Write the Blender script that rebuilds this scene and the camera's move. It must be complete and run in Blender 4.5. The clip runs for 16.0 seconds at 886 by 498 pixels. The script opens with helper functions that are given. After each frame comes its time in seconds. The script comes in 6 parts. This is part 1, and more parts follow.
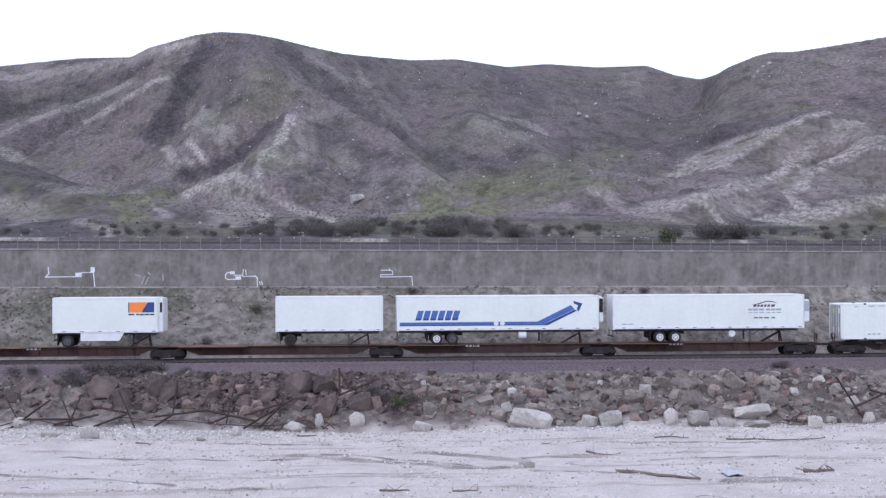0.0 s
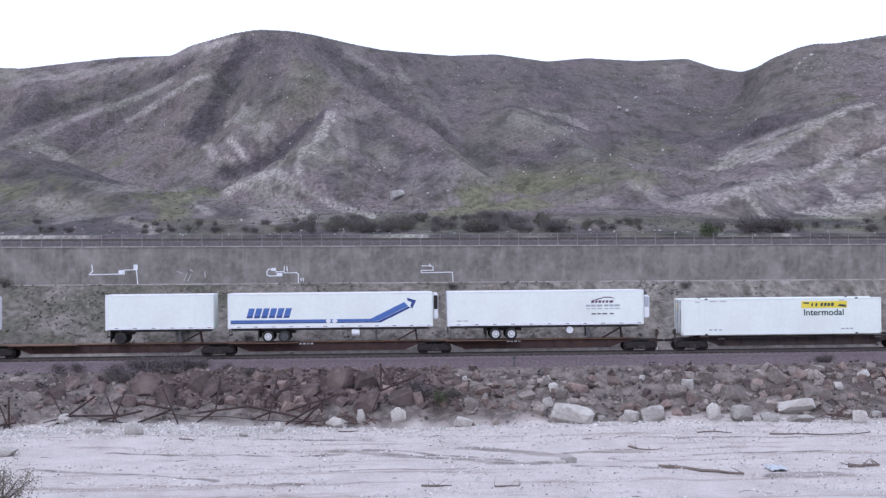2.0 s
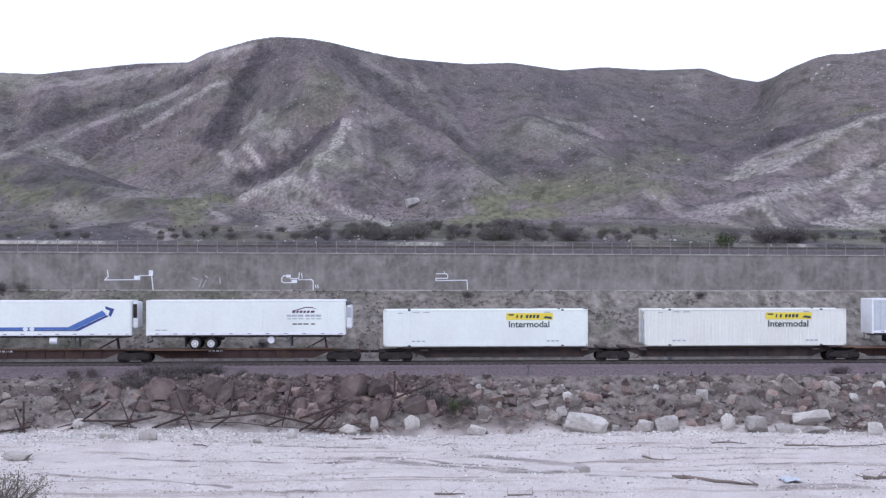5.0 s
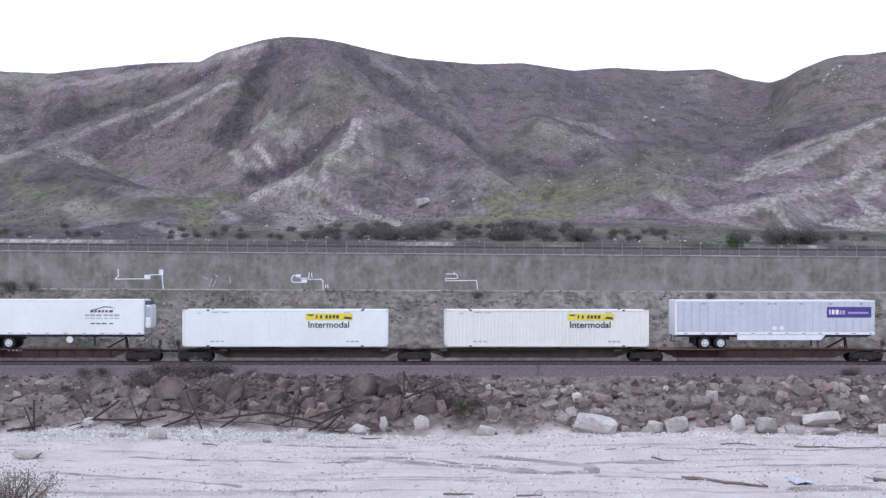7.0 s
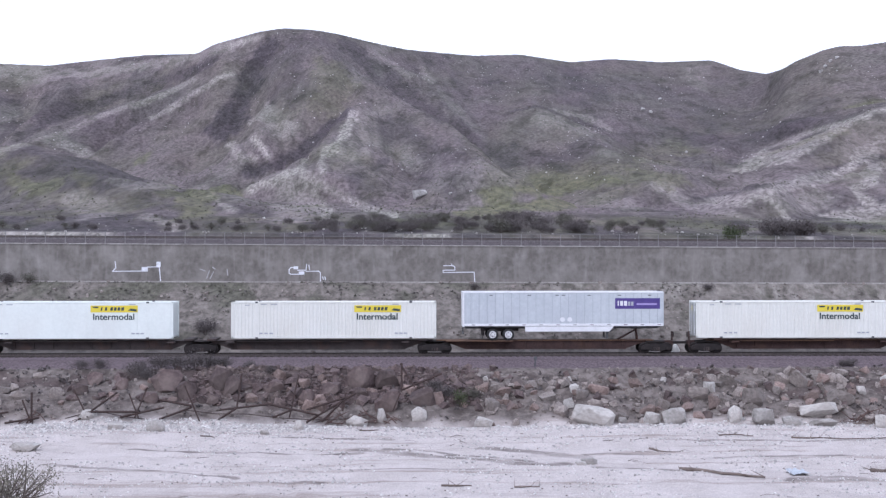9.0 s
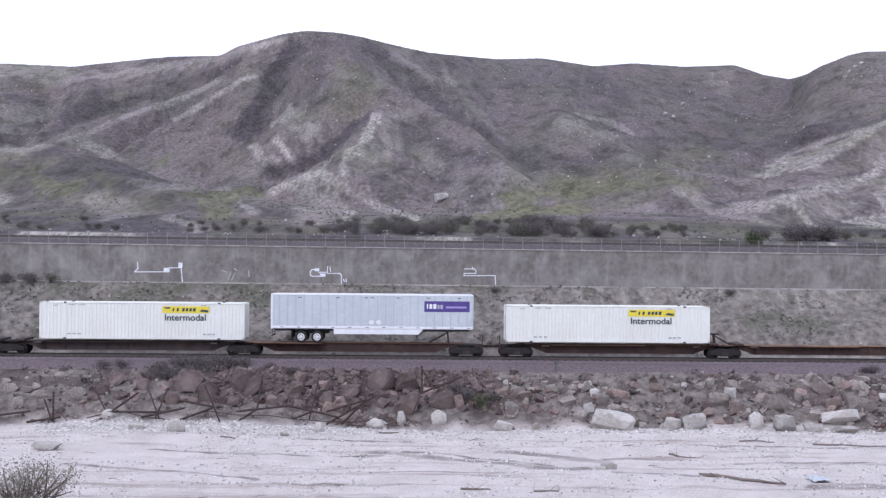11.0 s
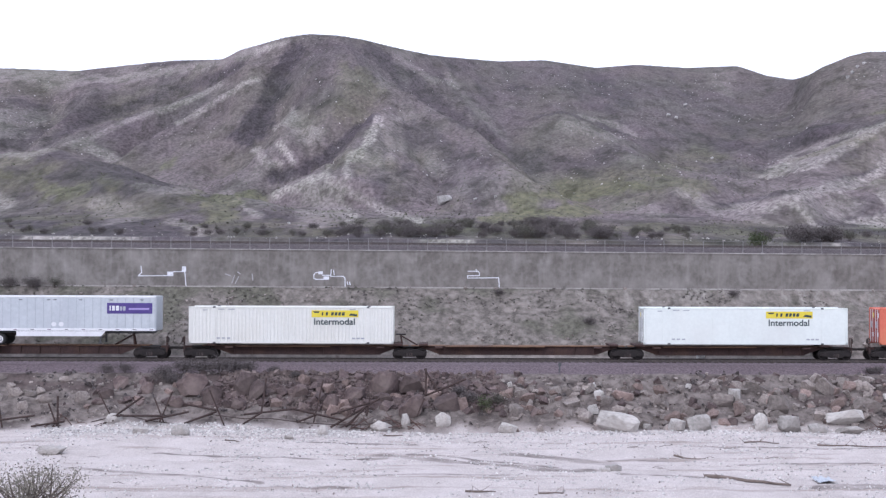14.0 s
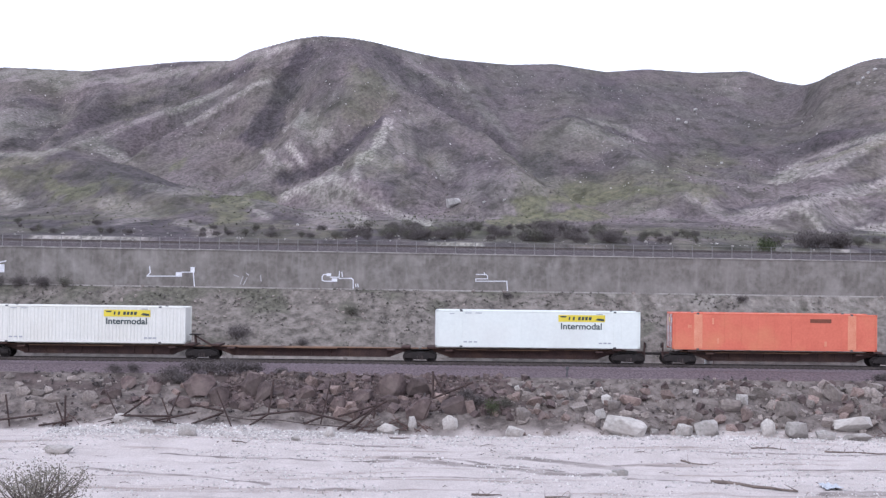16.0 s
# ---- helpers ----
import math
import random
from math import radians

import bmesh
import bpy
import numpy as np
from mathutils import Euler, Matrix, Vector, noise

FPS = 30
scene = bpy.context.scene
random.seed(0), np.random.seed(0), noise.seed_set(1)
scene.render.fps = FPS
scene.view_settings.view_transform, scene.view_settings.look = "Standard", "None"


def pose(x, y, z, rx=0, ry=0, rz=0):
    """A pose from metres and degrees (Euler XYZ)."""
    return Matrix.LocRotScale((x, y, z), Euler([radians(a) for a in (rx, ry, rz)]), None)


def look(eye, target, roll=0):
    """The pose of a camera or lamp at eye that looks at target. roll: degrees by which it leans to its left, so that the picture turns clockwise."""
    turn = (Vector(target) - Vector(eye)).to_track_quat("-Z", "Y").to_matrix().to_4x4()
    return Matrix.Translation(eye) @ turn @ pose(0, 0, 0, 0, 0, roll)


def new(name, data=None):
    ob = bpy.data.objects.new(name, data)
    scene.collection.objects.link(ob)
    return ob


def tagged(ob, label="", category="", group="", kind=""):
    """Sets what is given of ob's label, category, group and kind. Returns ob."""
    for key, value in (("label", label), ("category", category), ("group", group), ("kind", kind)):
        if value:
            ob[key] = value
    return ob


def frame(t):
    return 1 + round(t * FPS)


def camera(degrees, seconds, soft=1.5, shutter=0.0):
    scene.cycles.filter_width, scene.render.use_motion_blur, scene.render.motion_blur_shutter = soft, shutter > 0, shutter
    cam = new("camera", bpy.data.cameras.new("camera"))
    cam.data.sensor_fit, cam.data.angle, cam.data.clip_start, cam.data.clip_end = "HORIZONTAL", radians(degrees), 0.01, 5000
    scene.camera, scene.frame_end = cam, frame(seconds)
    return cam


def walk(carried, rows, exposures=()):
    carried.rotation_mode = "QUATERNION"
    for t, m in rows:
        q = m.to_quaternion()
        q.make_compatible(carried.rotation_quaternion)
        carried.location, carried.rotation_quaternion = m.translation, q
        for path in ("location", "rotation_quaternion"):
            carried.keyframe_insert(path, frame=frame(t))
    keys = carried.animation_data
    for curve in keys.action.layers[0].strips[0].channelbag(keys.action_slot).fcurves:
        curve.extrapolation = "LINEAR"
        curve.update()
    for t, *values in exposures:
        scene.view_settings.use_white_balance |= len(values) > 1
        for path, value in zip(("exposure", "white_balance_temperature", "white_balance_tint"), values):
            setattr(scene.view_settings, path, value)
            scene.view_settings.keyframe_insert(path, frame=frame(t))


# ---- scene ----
# The camera stands on the near bank of a dry wash; the track runs along x, its railhead is z = 0.
EYE = (0.0, 0.0, 7.3)
cam = camera(36.9, 16.0, soft=1.35)
# seconds, yaw, pitch, roll
PATH = [
    (0, -4.041, 0.707, -0.200),
    (0.5, -3.799, 0.555, -0.224),
    (1, -3.549, 0.658, -0.284),
    (1.5, -2.957, 0.684, -0.790),
    (2, -2.300, 0.523, -0.540),
    (2.5, -1.869, 0.546, -0.321),
    (3, -1.360, 0.713, 0.043),
    (3.5, -1.592, 0.846, -0.322),
    (4, -1.591, 0.894, -0.251),
    (6.5, -1.697, 0.827, 0.048),
    (7, -1.235, 0.878, 0.080),
    (7.5, -1.847, 0.906, 0.005),
    (8, -1.954, 0.722, 0.278),
    (8.5, -1.607, 0.521, 0.016),
    (11, -0.438, 0.653, 0.451),
    (11.5, -0.020, 0.813, 0.120),
    (12, 0.396, 0.898, 0.328),
    (12.5, 0.112, 0.999, 0.498),
    (13, -0.037, 0.978, 0.507),
    (13.5, -0.314, 0.906, 0.372),
    (14, -0.290, 0.758, 0.167),
    (14.5, -0.239, 0.602, 0.455),
    (15, 0.041, 0.529, 0.341),
    (15.5, 0.223, 0.637, 0.425),
    (16, 0.074, 0.880, 0.669),
]


def gaze(yaw, pitch, roll):
    return pose(*EYE) @ pose(0, 0, 0, 0, 0, yaw) @ pose(0, 0, 0, 90 + pitch) @ pose(0, 0, 0, 0, 0, roll)


walk(cam, [(t, gaze(a, b, c)) for t, a, b, c in PATH], [(0, -0.18, 5450, 16), (8, -0.08, 5520, 16), (16, 0.0, 5680, 16)])

# ---- light: bright overcast, no clear shadows ----
SKY = 1.15
SUN = 0.9
world = bpy.data.worlds.new("overcast_sky")
scene.world = world
world.use_nodes = True
wn, wl = world.node_tree.nodes, world.node_tree.links
wn.clear()
w_out = wn.new("ShaderNodeOutputWorld")
w_sky = wn.new("ShaderNodeTexSky")
w_sky.sky_type, w_sky.sun_disc = "NISHITA", False
w_sky.sun_elevation, w_sky.sun_rotation = radians(52), radians(215)
w_sky.air_density, w_sky.dust_density = 1.0, 4.0
w_blue = wn.new("ShaderNodeBackground")
w_blue.inputs["Strength"].default_value = 0.05
w_cloud = wn.new("ShaderNodeBackground")
w_cloud.inputs["Color"].default_value = (1.0, 0.985, 1.0, 1)
w_cloud.inputs["Strength"].default_value = SKY
w_add = wn.new("ShaderNodeAddShader")
wl.new(w_sky.outputs[0], w_blue.inputs[0])
wl.new(w_blue.outputs[0], w_add.inputs[0])
wl.new(w_cloud.outputs[0], w_add.inputs[1])
wl.new(w_add.outputs[0], w_out.inputs[0])
sun = new("sun", bpy.data.lights.new("sun", "SUN"))
sun.data.energy, sun.data.angle, sun.data.color = SUN, radians(14), (1.0, 0.96, 0.9)
sun.matrix_world = look((-60, -90, 140), (0, 100, 0))

# ---- noise over arrays ----


def lattice(ix, iy, seed):
    h = (ix.astype(np.int64) * 374761393 + iy.astype(np.int64) * 668265263 + seed * 1442695041) & 0xFFFFFFFF
    h = ((h ^ (h >> 13)) * 1274126177) & 0xFFFFFFFF
    return ((h ^ (h >> 16)) & 0xFFFF) / 32767.5 - 1.0


def smooth_noise(x, y, seed=0):
    x, y = np.asarray(x, float), np.asarray(y, float)
    ix, iy = np.floor(x), np.floor(y)
    fx, fy = x - ix, y - iy
    fx, fy = fx * fx * (3 - 2 * fx), fy * fy * (3 - 2 * fy)
    a, b = lattice(ix, iy, seed), lattice(ix + 1, iy, seed)
    c, d = lattice(ix, iy + 1, seed), lattice(ix + 1, iy + 1, seed)
    return (a * (1 - fx) + b * fx) * (1 - fy) + (c * (1 - fx) + d * fx) * fy


def fractal(x, y, octaves=4, seed=0):
    total, amp = 0.0, 1.0
    for k in range(octaves):
        total = total + amp * smooth_noise(x * 2 ** k + 17.3 * k, y * 2 ** k - 9.1 * k, seed + k)
        amp *= 0.5
    return total


def ramp(v, a, b):
    s = np.clip((v - a) / (b - a), 0, 1)
    return s * s * (3 - 2 * s)


# ---- the lie of the land ----
# crest of the mountain against the sky: x, y, z
SKYLINE = [(-226.8, 540, 88.0), (-169.9, 520, 84.6), (-143.9, 530, 85.0), (-137.7, 550, 89.4), (-108.7, 545, 91.7), (-80.6, 500, 85.3), (-71.3, 480, 85.6), (-53.0, 462, 87.1), (-44.4, 455, 87.1), (-32.8, 455, 86.5), (-25.6, 465, 86.9), (-14.4, 490, 88.1), (-1.9, 520, 90.3), (28.0, 590, 98.8), (49.0, 600, 101.0), (72.0, 600, 97.6), (90.0, 600, 99.1)]
SKYLINE += [(111.2, 590, 96.2), (126.7, 558, 92.3), (131.1, 528, 84.0), (130.4, 486, 76.4), (122.4, 432, 70.8), (125.1, 430, 72.5), (129.7, 415, 73.9), (132.7, 408, 74.0), (135.9, 398, 72.5), (143.4, 385, 72.2), (157.3, 375, 73.6), (187.0, 370, 74.9)]
# nearer ridges of the foothills
RIDGES = {
    "front_left": [(-102.7, 250, 30.7), (-76.6, 235, 27.2), (-67.2, 230, 27.3), (-56.4, 215, 23.1), (-45.6, 200, 19.5), (-36.7, 185, 16.7), (-25.9, 158, 11.8)],
    "front_mid": [(-43.6, 235, 20.2), (-30.2, 205, 17.1), (-21.3, 175, 13.1)],
}
FOOT = [(-0.5, 300), (-0.25, 290), (-0.15, 260), (-0.08, 238), (0.05, 212), (0.15, 190), (0.25, 178), (0.45, 165)]
def wall_top(x):
    return 8.64 - 0.0055 * x


def wall_foot(x):
    return 5.42 - 0.003 * x


def bench(x, y):
    """The bench with the upper track and the gentle rise behind it."""
    return wall_top(x) - 0.25 + 0.07 * np.clip(y - 131, 0, 480) + 1.6 * ramp(y, 125.8, 131)


CREST_U = np.linspace(-0.7, 0.7, 1401)
CREST = []
for k in (1, 2):
    line = np.interp(CREST_U, [p[0] / p[1] for p in SKYLINE], [p[k] for p in SKYLINE])
    CREST.append(np.convolve(np.pad(line, 5, "edge"), np.hanning(11) / np.hanning(11).sum(), "valid"))


def crest_of(u):
    """Distance and height of the mountain's crest in the direction u = x / y."""
    return np.interp(u, CREST_U, CREST[0]), np.interp(u, CREST_U, CREST[1])


def mountain(x, y):
    """The broad face of the mountain, before its ribs and gullies, and how far up it a place lies."""
    u = x / np.maximum(y, 1.0)
    top_y, top_z = crest_of(u)
    foot = np.interp(u, [a for a, b in FOOT], [b for a, b in FOOT])
    s = np.clip((y - foot) / (top_y - foot), 0, 1)
    z = bench(x, np.minimum(y, top_y)) + (top_z - bench(u * top_y, top_y)) * (0.22 * s + 0.78 * s ** 1.7)
    return z - 0.5 * np.maximum(y - top_y - 3, 0), s


def near_line(x, z, pts):
    """Distance across the slope, in x and height, to a line through pts (x, z, value), and the value there."""
    best, value = np.full(np.shape(x), 1e9), np.zeros(np.shape(x))
    for (ax, az, av), (bx, bz, bv) in zip(pts, pts[1:]):
        dx, dz = bx - ax, bz - az
        px, pz = x - ax, z - az
        f = np.clip((px * dx + pz * dz) / (dx * dx + dz * dz + 1e-9), 0, 1)
        d = (px - f * dx) ** 2 + (pz - f * dz) ** 2
        value = np.where(d < best, av + f * (bv - av), value)
        best = np.minimum(best, d)
    return np.sqrt(best), value


FOLDS = []


def fold(width, pts):
    """A rib (height above 0) or gully (below 0) along the points x, y, height of the mountain's face."""
    FOLDS.append((width, [(x, float(mountain(np.array([float(x)]), np.array([float(y)]))[0][0]), h) for x, y, h in pts]))


fold(9, [(-52.7, 438, 4.5), (-72.1, 440, 4.5), (-86.9, 434, 4.5), (-98.1, 422, 4.5), (-104.6, 382, 4.5), (-106, 364, 4.5)])
fold(6, [(-55.9, 420, 3), (-69.9, 429, 3), (-79.1, 409, 3), (-84, 378, 3)])
fold(9, [(-66.8, 458, -4.5), (-88.4, 485, -4.5), (-102.9, 480, -4.5), (-116.4, 464, -4.5), (-118.4, 412, -4.5)])
fold(5, [(-68, 439, -3), (-77.7, 437, -3), (-86, 420, -3), (-91.7, 395, -3)])
fold(13, [(-145.1, 491, -4.5), (-133.1, 448, -4.5), (-124.8, 408, -4.5)])
fold(12, [(-136.2, 512, 3.8), (-122, 467, 3.8), (-118.4, 426, 3.8)])
fold(12, [(-161.5, 496, 3.8), (-146.2, 444, 3.8), (-136.2, 406, 3.8)])
fold(14, [(-47.5, 433, -6), (-48.6, 399, -6), (-48.8, 370, -6), (-54.4, 353, -6)])
fold(17, [(-36.2, 419, 7.5), (-26.5, 384, 7.5), (-16.2, 346, 7.5), (-14, 329, 7.5), (-15.2, 288, 7.5), (-18, 262, 6), (-21.7, 260, 4.5)])
fold(8, [(-18.8, 352, -5.2), (-22.7, 328, -5.2), (-25.4, 308, -5.2), (-30.8, 300, -5.2), (-35.5, 296, -5.2)])
fold(6, [(-39.1, 357, 3.8), (-40.5, 340, 3.8), (-32.6, 292, 3.8)])
fold(4, [(-41.9, 318, 3), (-35, 292, 3)])
fold(15, [(-31.4, 416, 7.5), (-20.6, 386, 7.5), (-14.4, 384, 7.5), (-8.2, 378, 7.5), (-0.2, 350, 7.5), (9.7, 308, 7.5), (13.9, 256, 7.5), (18.6, 238, 4.5)])
fold(12, [(-14.7, 449, -3.3), (-4.3, 422, -3.3), (7, 394, -3.3), (16.5, 366, -3.3), (22.3, 308, -3.3)])
fold(8, [(-13.3, 464, 3), (-4.7, 459, 3), (5.9, 462, 3), (15.6, 386, 3)])
fold(11, [(-22.4, 264, 4), (-26.9, 268, 2.7), (-31.6, 264, 0.9), (-24.7, 176, 0.9)])
fold(11, [(-22.4, 264, 4), (-17.2, 252, 2.7), (-11, 233, 0.9), (-1.7, 156, 0.9)])
fold(7, [(-21.6, 261, 3.6), (-16.5, 239, 0.6), (-9, 149, 0.6)])
fold(20, [(40.3, 372, 7.5), (45.3, 356, 7.5), (46.1, 309, 7.5)])
fold(22, [(128.1, 487, -5.2), (102.5, 438, -5.2), (79.5, 394, -5.2), (64, 367, -5.2), (46, 317, -5.2), (28.4, 285, -5.2)])
fold(10, [(92.2, 347, -4.5), (80.5, 316, -4.5), (68, 276, -4.5)])
fold(8, [(106.3, 276, 5.2), (97.8, 274, 5.2), (82.7, 260, 5.2), (70.5, 240, 5.2), (61.1, 220, 5.2), (50.4, 195, 5.2)])
fold(9, [(107.1, 282, 4.5), (98.7, 254, 4.5), (93.5, 226, 4.5)])
fold(11, [(88.3, 213, 7.5), (81.2, 206, 7.5), (71.1, 190, 7.5), (66.5, 190, 6), (63.3, 198, 4.5), (58.1, 200, 3.4), (51.5, 198, 2.2), (47.2, 193, 0.8)])
fold(6, [(88.8, 248, -4.5), (80.3, 242, -4.5), (69.6, 233, -4.5), (60.5, 232, -4.5), (47, 220, -4.5), (38.2, 211, -4.5)])
fold(4, [(64.8, 202, 3.8), (64.6, 193, 2.3), (65, 188, 0.8)])
fold(4, [(56.1, 193, 3.8), (59, 194, 1.1), (54.6, 176, 0.4)])
fold(4, [(51.5, 194, 2.3), (53.5, 192, 0.4), (48.4, 165, 0.4)])
fold(8, [(77.7, 188, 1.8), (72.4, 185, 1.2), (65.6, 182, 0.6), (51.2, 154, 0.6)])
fold(6, [(81, 202, -3.8), (71, 194, -3.8), (55.7, 176, -3.8)])


def folded(x, y, z):
    up, down = np.zeros(np.shape(x)), np.zeros(np.shape(x))
    wob = 0.004 * y * fractal(x / 16, y / 60, 3, 93)
    for width, pts in FOLDS:
        d, height = near_line(x + wob, z + 0.6 * wob, pts)
        d = d / width
        if pts[0][2] > 0:
            up = np.maximum(up, height * np.clip(1.08 - np.sqrt(d * d + 0.0064), 0, 1) ** 1.25)
        else:
            down = np.minimum(down, height * (1 - ramp(d, 0, 1)))
    return up + down


def hills(x, y):
    """Height of the foothill ridges."""
    best = np.full(x.shape, -50.0)
    for name, pts in RIDGES.items():
        for (ax, ay, az), (bx, by, bz) in zip(pts, pts[1:]):
            dx, dy = bx - ax, by - ay
            f = np.clip(((x - ax) * dx + (y - ay) * dy) / (dx * dx + dy * dy), 0, 1)
            d = np.hypot(x - ax - f * dx, y - ay - f * dy)
            best = np.maximum(best, az + f * (bz - az) - 0.36 * (np.sqrt(d * d + 14.0) - 3.74))
    return best


WASH = -4.1


def land(x, y):
    x, y = np.broadcast_arrays(np.asarray(x, float), np.asarray(y, float))
    # near bank and wash
    near = 5.6 - 0.19 * np.maximum(y, -200) + 0.25 * fractal(x / 6, y / 6, 3, 4)
    near = np.where(y < 0, 5.6 + 0.25 * fractal(x / 6, y / 6, 3, 4) * ramp(-y, 1, 6), near)
    wash = WASH + 0.12 * fractal(x / 9, y / 5, 4, 7) + 0.05 * fractal(x / 1.3, y / 0.8, 3, 8) - 0.07 * (1 - ramp(np.abs(smooth_noise(x / 14, y / 3.5, 9)), 0.02, 0.09))
    near = near + 1.35 * np.exp(-((x + 8.2) ** 2 + (y - 26) ** 2) / 9.0)
    z = np.maximum(near, wash)
    # stony bank up to the track
    toe = 92.3 + 0.7 * fractal(x / 7, 0 * x, 3, 11)
    brow = 99.6 + 0.5 * fractal(x / 5, 0 * x + 3, 3, 12)
    rise = np.clip((y - toe) / (brow - toe), 0, 1)
    bank = WASH + (-0.95 - WASH) * rise ** 0.85 + 0.28 * fractal(x / 1.8, y / 1.8, 4, 13) * ramp(rise, 0, 0.2) * (1 - ramp(rise, 0.85, 1))
    z = np.where(y > toe, bank, z)
    # roadbed and the strip behind it
    bed = -0.8 + 0.45 * ramp(y, 100.6, 103.2) + 0.03 * fractal(x / 0.9, y / 0.9, 3, 14)
    z = np.where(y > brow, np.maximum(bed, z - 5), z)
    # cut slope up to the wall
    foot = wall_foot(x)
    up = np.clip((y - 109.2) / 8.0, 0, 1)
    gully = np.abs(smooth_noise(x / 1.5, y / 9, 21)) * ramp(up, 0.35, 0.9) * (0.25 + 0.5 * ramp(x, 5, 30))
    cut = -0.35 + (foot + 0.3) * (up ** 0.9) + (0.3 * fractal(x / 2.6, y / 2.2, 4, 22) - 0.8 * gully) * ramp(up, 0.03, 0.2) * (1 - ramp(up, 0.9, 1.0))
    z = np.where(y > 109.2, cut, z)
    if y.max() < 118:
        return z
    # bench with the upper track, foothills and mountain
    face, s = mountain(x, y)
    calm = ramp(s, 0.0, 0.08) * (1 - ramp(s, 0.9, 1.0))
    groove = np.abs(smooth_noise(x / np.maximum(y, 1.0) * 85 + 0.6 * fractal(x / 25, y / 70, 2, 37), y / 130, 36))
    face = face + folded(x, y, face) * ramp(s, 0, 0.05) * (1 - ramp(s, 0.78, 0.97)) + calm * (0.9 * fractal(x / 24, y / 75, 3, 33) + 0.4 * fractal(x / 5, y / 14, 3, 34) - 0.4 * (1 - ramp(groove, 0.02, 0.3)))
    face = face - 0.25 * (1 - ramp(np.abs(smooth_noise(x / 2.4, y / 30, 38)), 0.05, 0.4)) * calm
    front = hills(x + 2 * fractal(x / 22, y / 30, 3, 91), y + 2 * fractal(x / 22, y / 30, 3, 92)) + 0.7 * fractal(x / 9, y / 16, 4, 39)
    far = bench(x, y) + 0.5 * fractal(x / 12, y / 12, 4, 35) * ramp(y, 128, 145)
    k = 1.2
    rise = k * np.logaddexp(np.clip(np.maximum(face, far) / k, -60, 200), np.clip(front / k, -60, 200))
    hill = far + (rise - far) * ramp(y, 134, 150)
    return np.where(y > 118.15, hill, z)


def land_at(x, y):
    return float(land(np.array([float(x)]), np.array([float(y)]))[0])


# ---- building helpers ----


def mesh_of(name, bm):
    me = bpy.data.meshes.new(name)
    bm.to_mesh(me)
    bm.free()
    return me


def part(name, bm, material, parent, label="", smooth=False):
    me = bm if isinstance(bm, bpy.types.Mesh) else mesh_of(name, bm)
    if material and not me.materials:
        me.materials.append(material)
    if smooth:
        me.shade_smooth()
    ob = new(name, me)
    ob.parent = parent
    if label:
        ob["label"] = label
    return ob


def box(bm, x0, x1, y0, y1, z0, z1):
    v = [bm.verts.new(c) for c in ((x0, y0, z0), (x1, y0, z0), (x1, y1, z0), (x0, y1, z0), (x0, y0, z1), (x1, y0, z1), (x1, y1, z1), (x0, y1, z1))]
    for f in ((3, 2, 1, 0), (4, 5, 6, 7), (0, 1, 5, 4), (1, 2, 6, 5), (2, 3, 7, 6), (3, 0, 4, 7)):
        bm.faces.new([v[i] for i in f])
    return v


def boxes(*dims):
    bm = bmesh.new()
    for d in dims:
        box(bm, *d)
    return bm


def rounded(bm, width=0.03, segments=1):
    bmesh.ops.bevel(bm, geom=bm.edges[:], offset=width, segments=segments, affect="EDGES", clamp_overlap=True)
    return bm


def prism(bm, outline, y0, y1):
    """An outline in x, z, drawn through from y0 to y1."""
    a = [bm.verts.new((x, y0, z)) for x, z in outline]
    b = [bm.verts.new((x, y1, z)) for x, z in outline]
    n = len(a)
    bm.faces.new(a)
    bm.faces.new(b[::-1])
    for i in range(n):
        bm.faces.new((a[(i + 1) % n], a[i], b[i], b[(i + 1) % n]))
    return bm


def rod(bm, a, b, r, n=6, r2=None):
    a, b = Vector(a), Vector(b)
    q = (b - a).to_track_quat("Z", "Y")
    rings = []
    for p, rr in ((a, r), (b, r if r2 is None else r2)):
        rings.append([bm.verts.new(p + q @ Vector((rr * math.cos(i * math.tau / n), rr * math.sin(i * math.tau / n), 0))) for i in range(n)])
    for i in range(n):
        bm.faces.new((rings[0][i], rings[0][(i + 1) % n], rings[1][(i + 1) % n], rings[1][i]))
    bm.faces.new(rings[0][::-1])
    bm.faces.new(rings[1])
    return bm


def lathe(bm, profile, n=20):
    """A profile of y, radius turned about the y axis."""
    rings = [[bm.verts.new((r * math.cos(i * math.tau / n), y, r * math.sin(i * math.tau / n))) for i in range(n)] for y, r in profile]
    for a, b in zip(rings, rings[1:]):
        for i in range(n):
            bm.faces.new((a[i], b[i], b[(i + 1) % n], a[(i + 1) % n]))
    bm.faces.new(rings[0])
    bm.faces.new(rings[-1][::-1])
    bmesh.ops.recalc_face_normals(bm, faces=bm.faces[:])
    return bm


# ---- materials ----


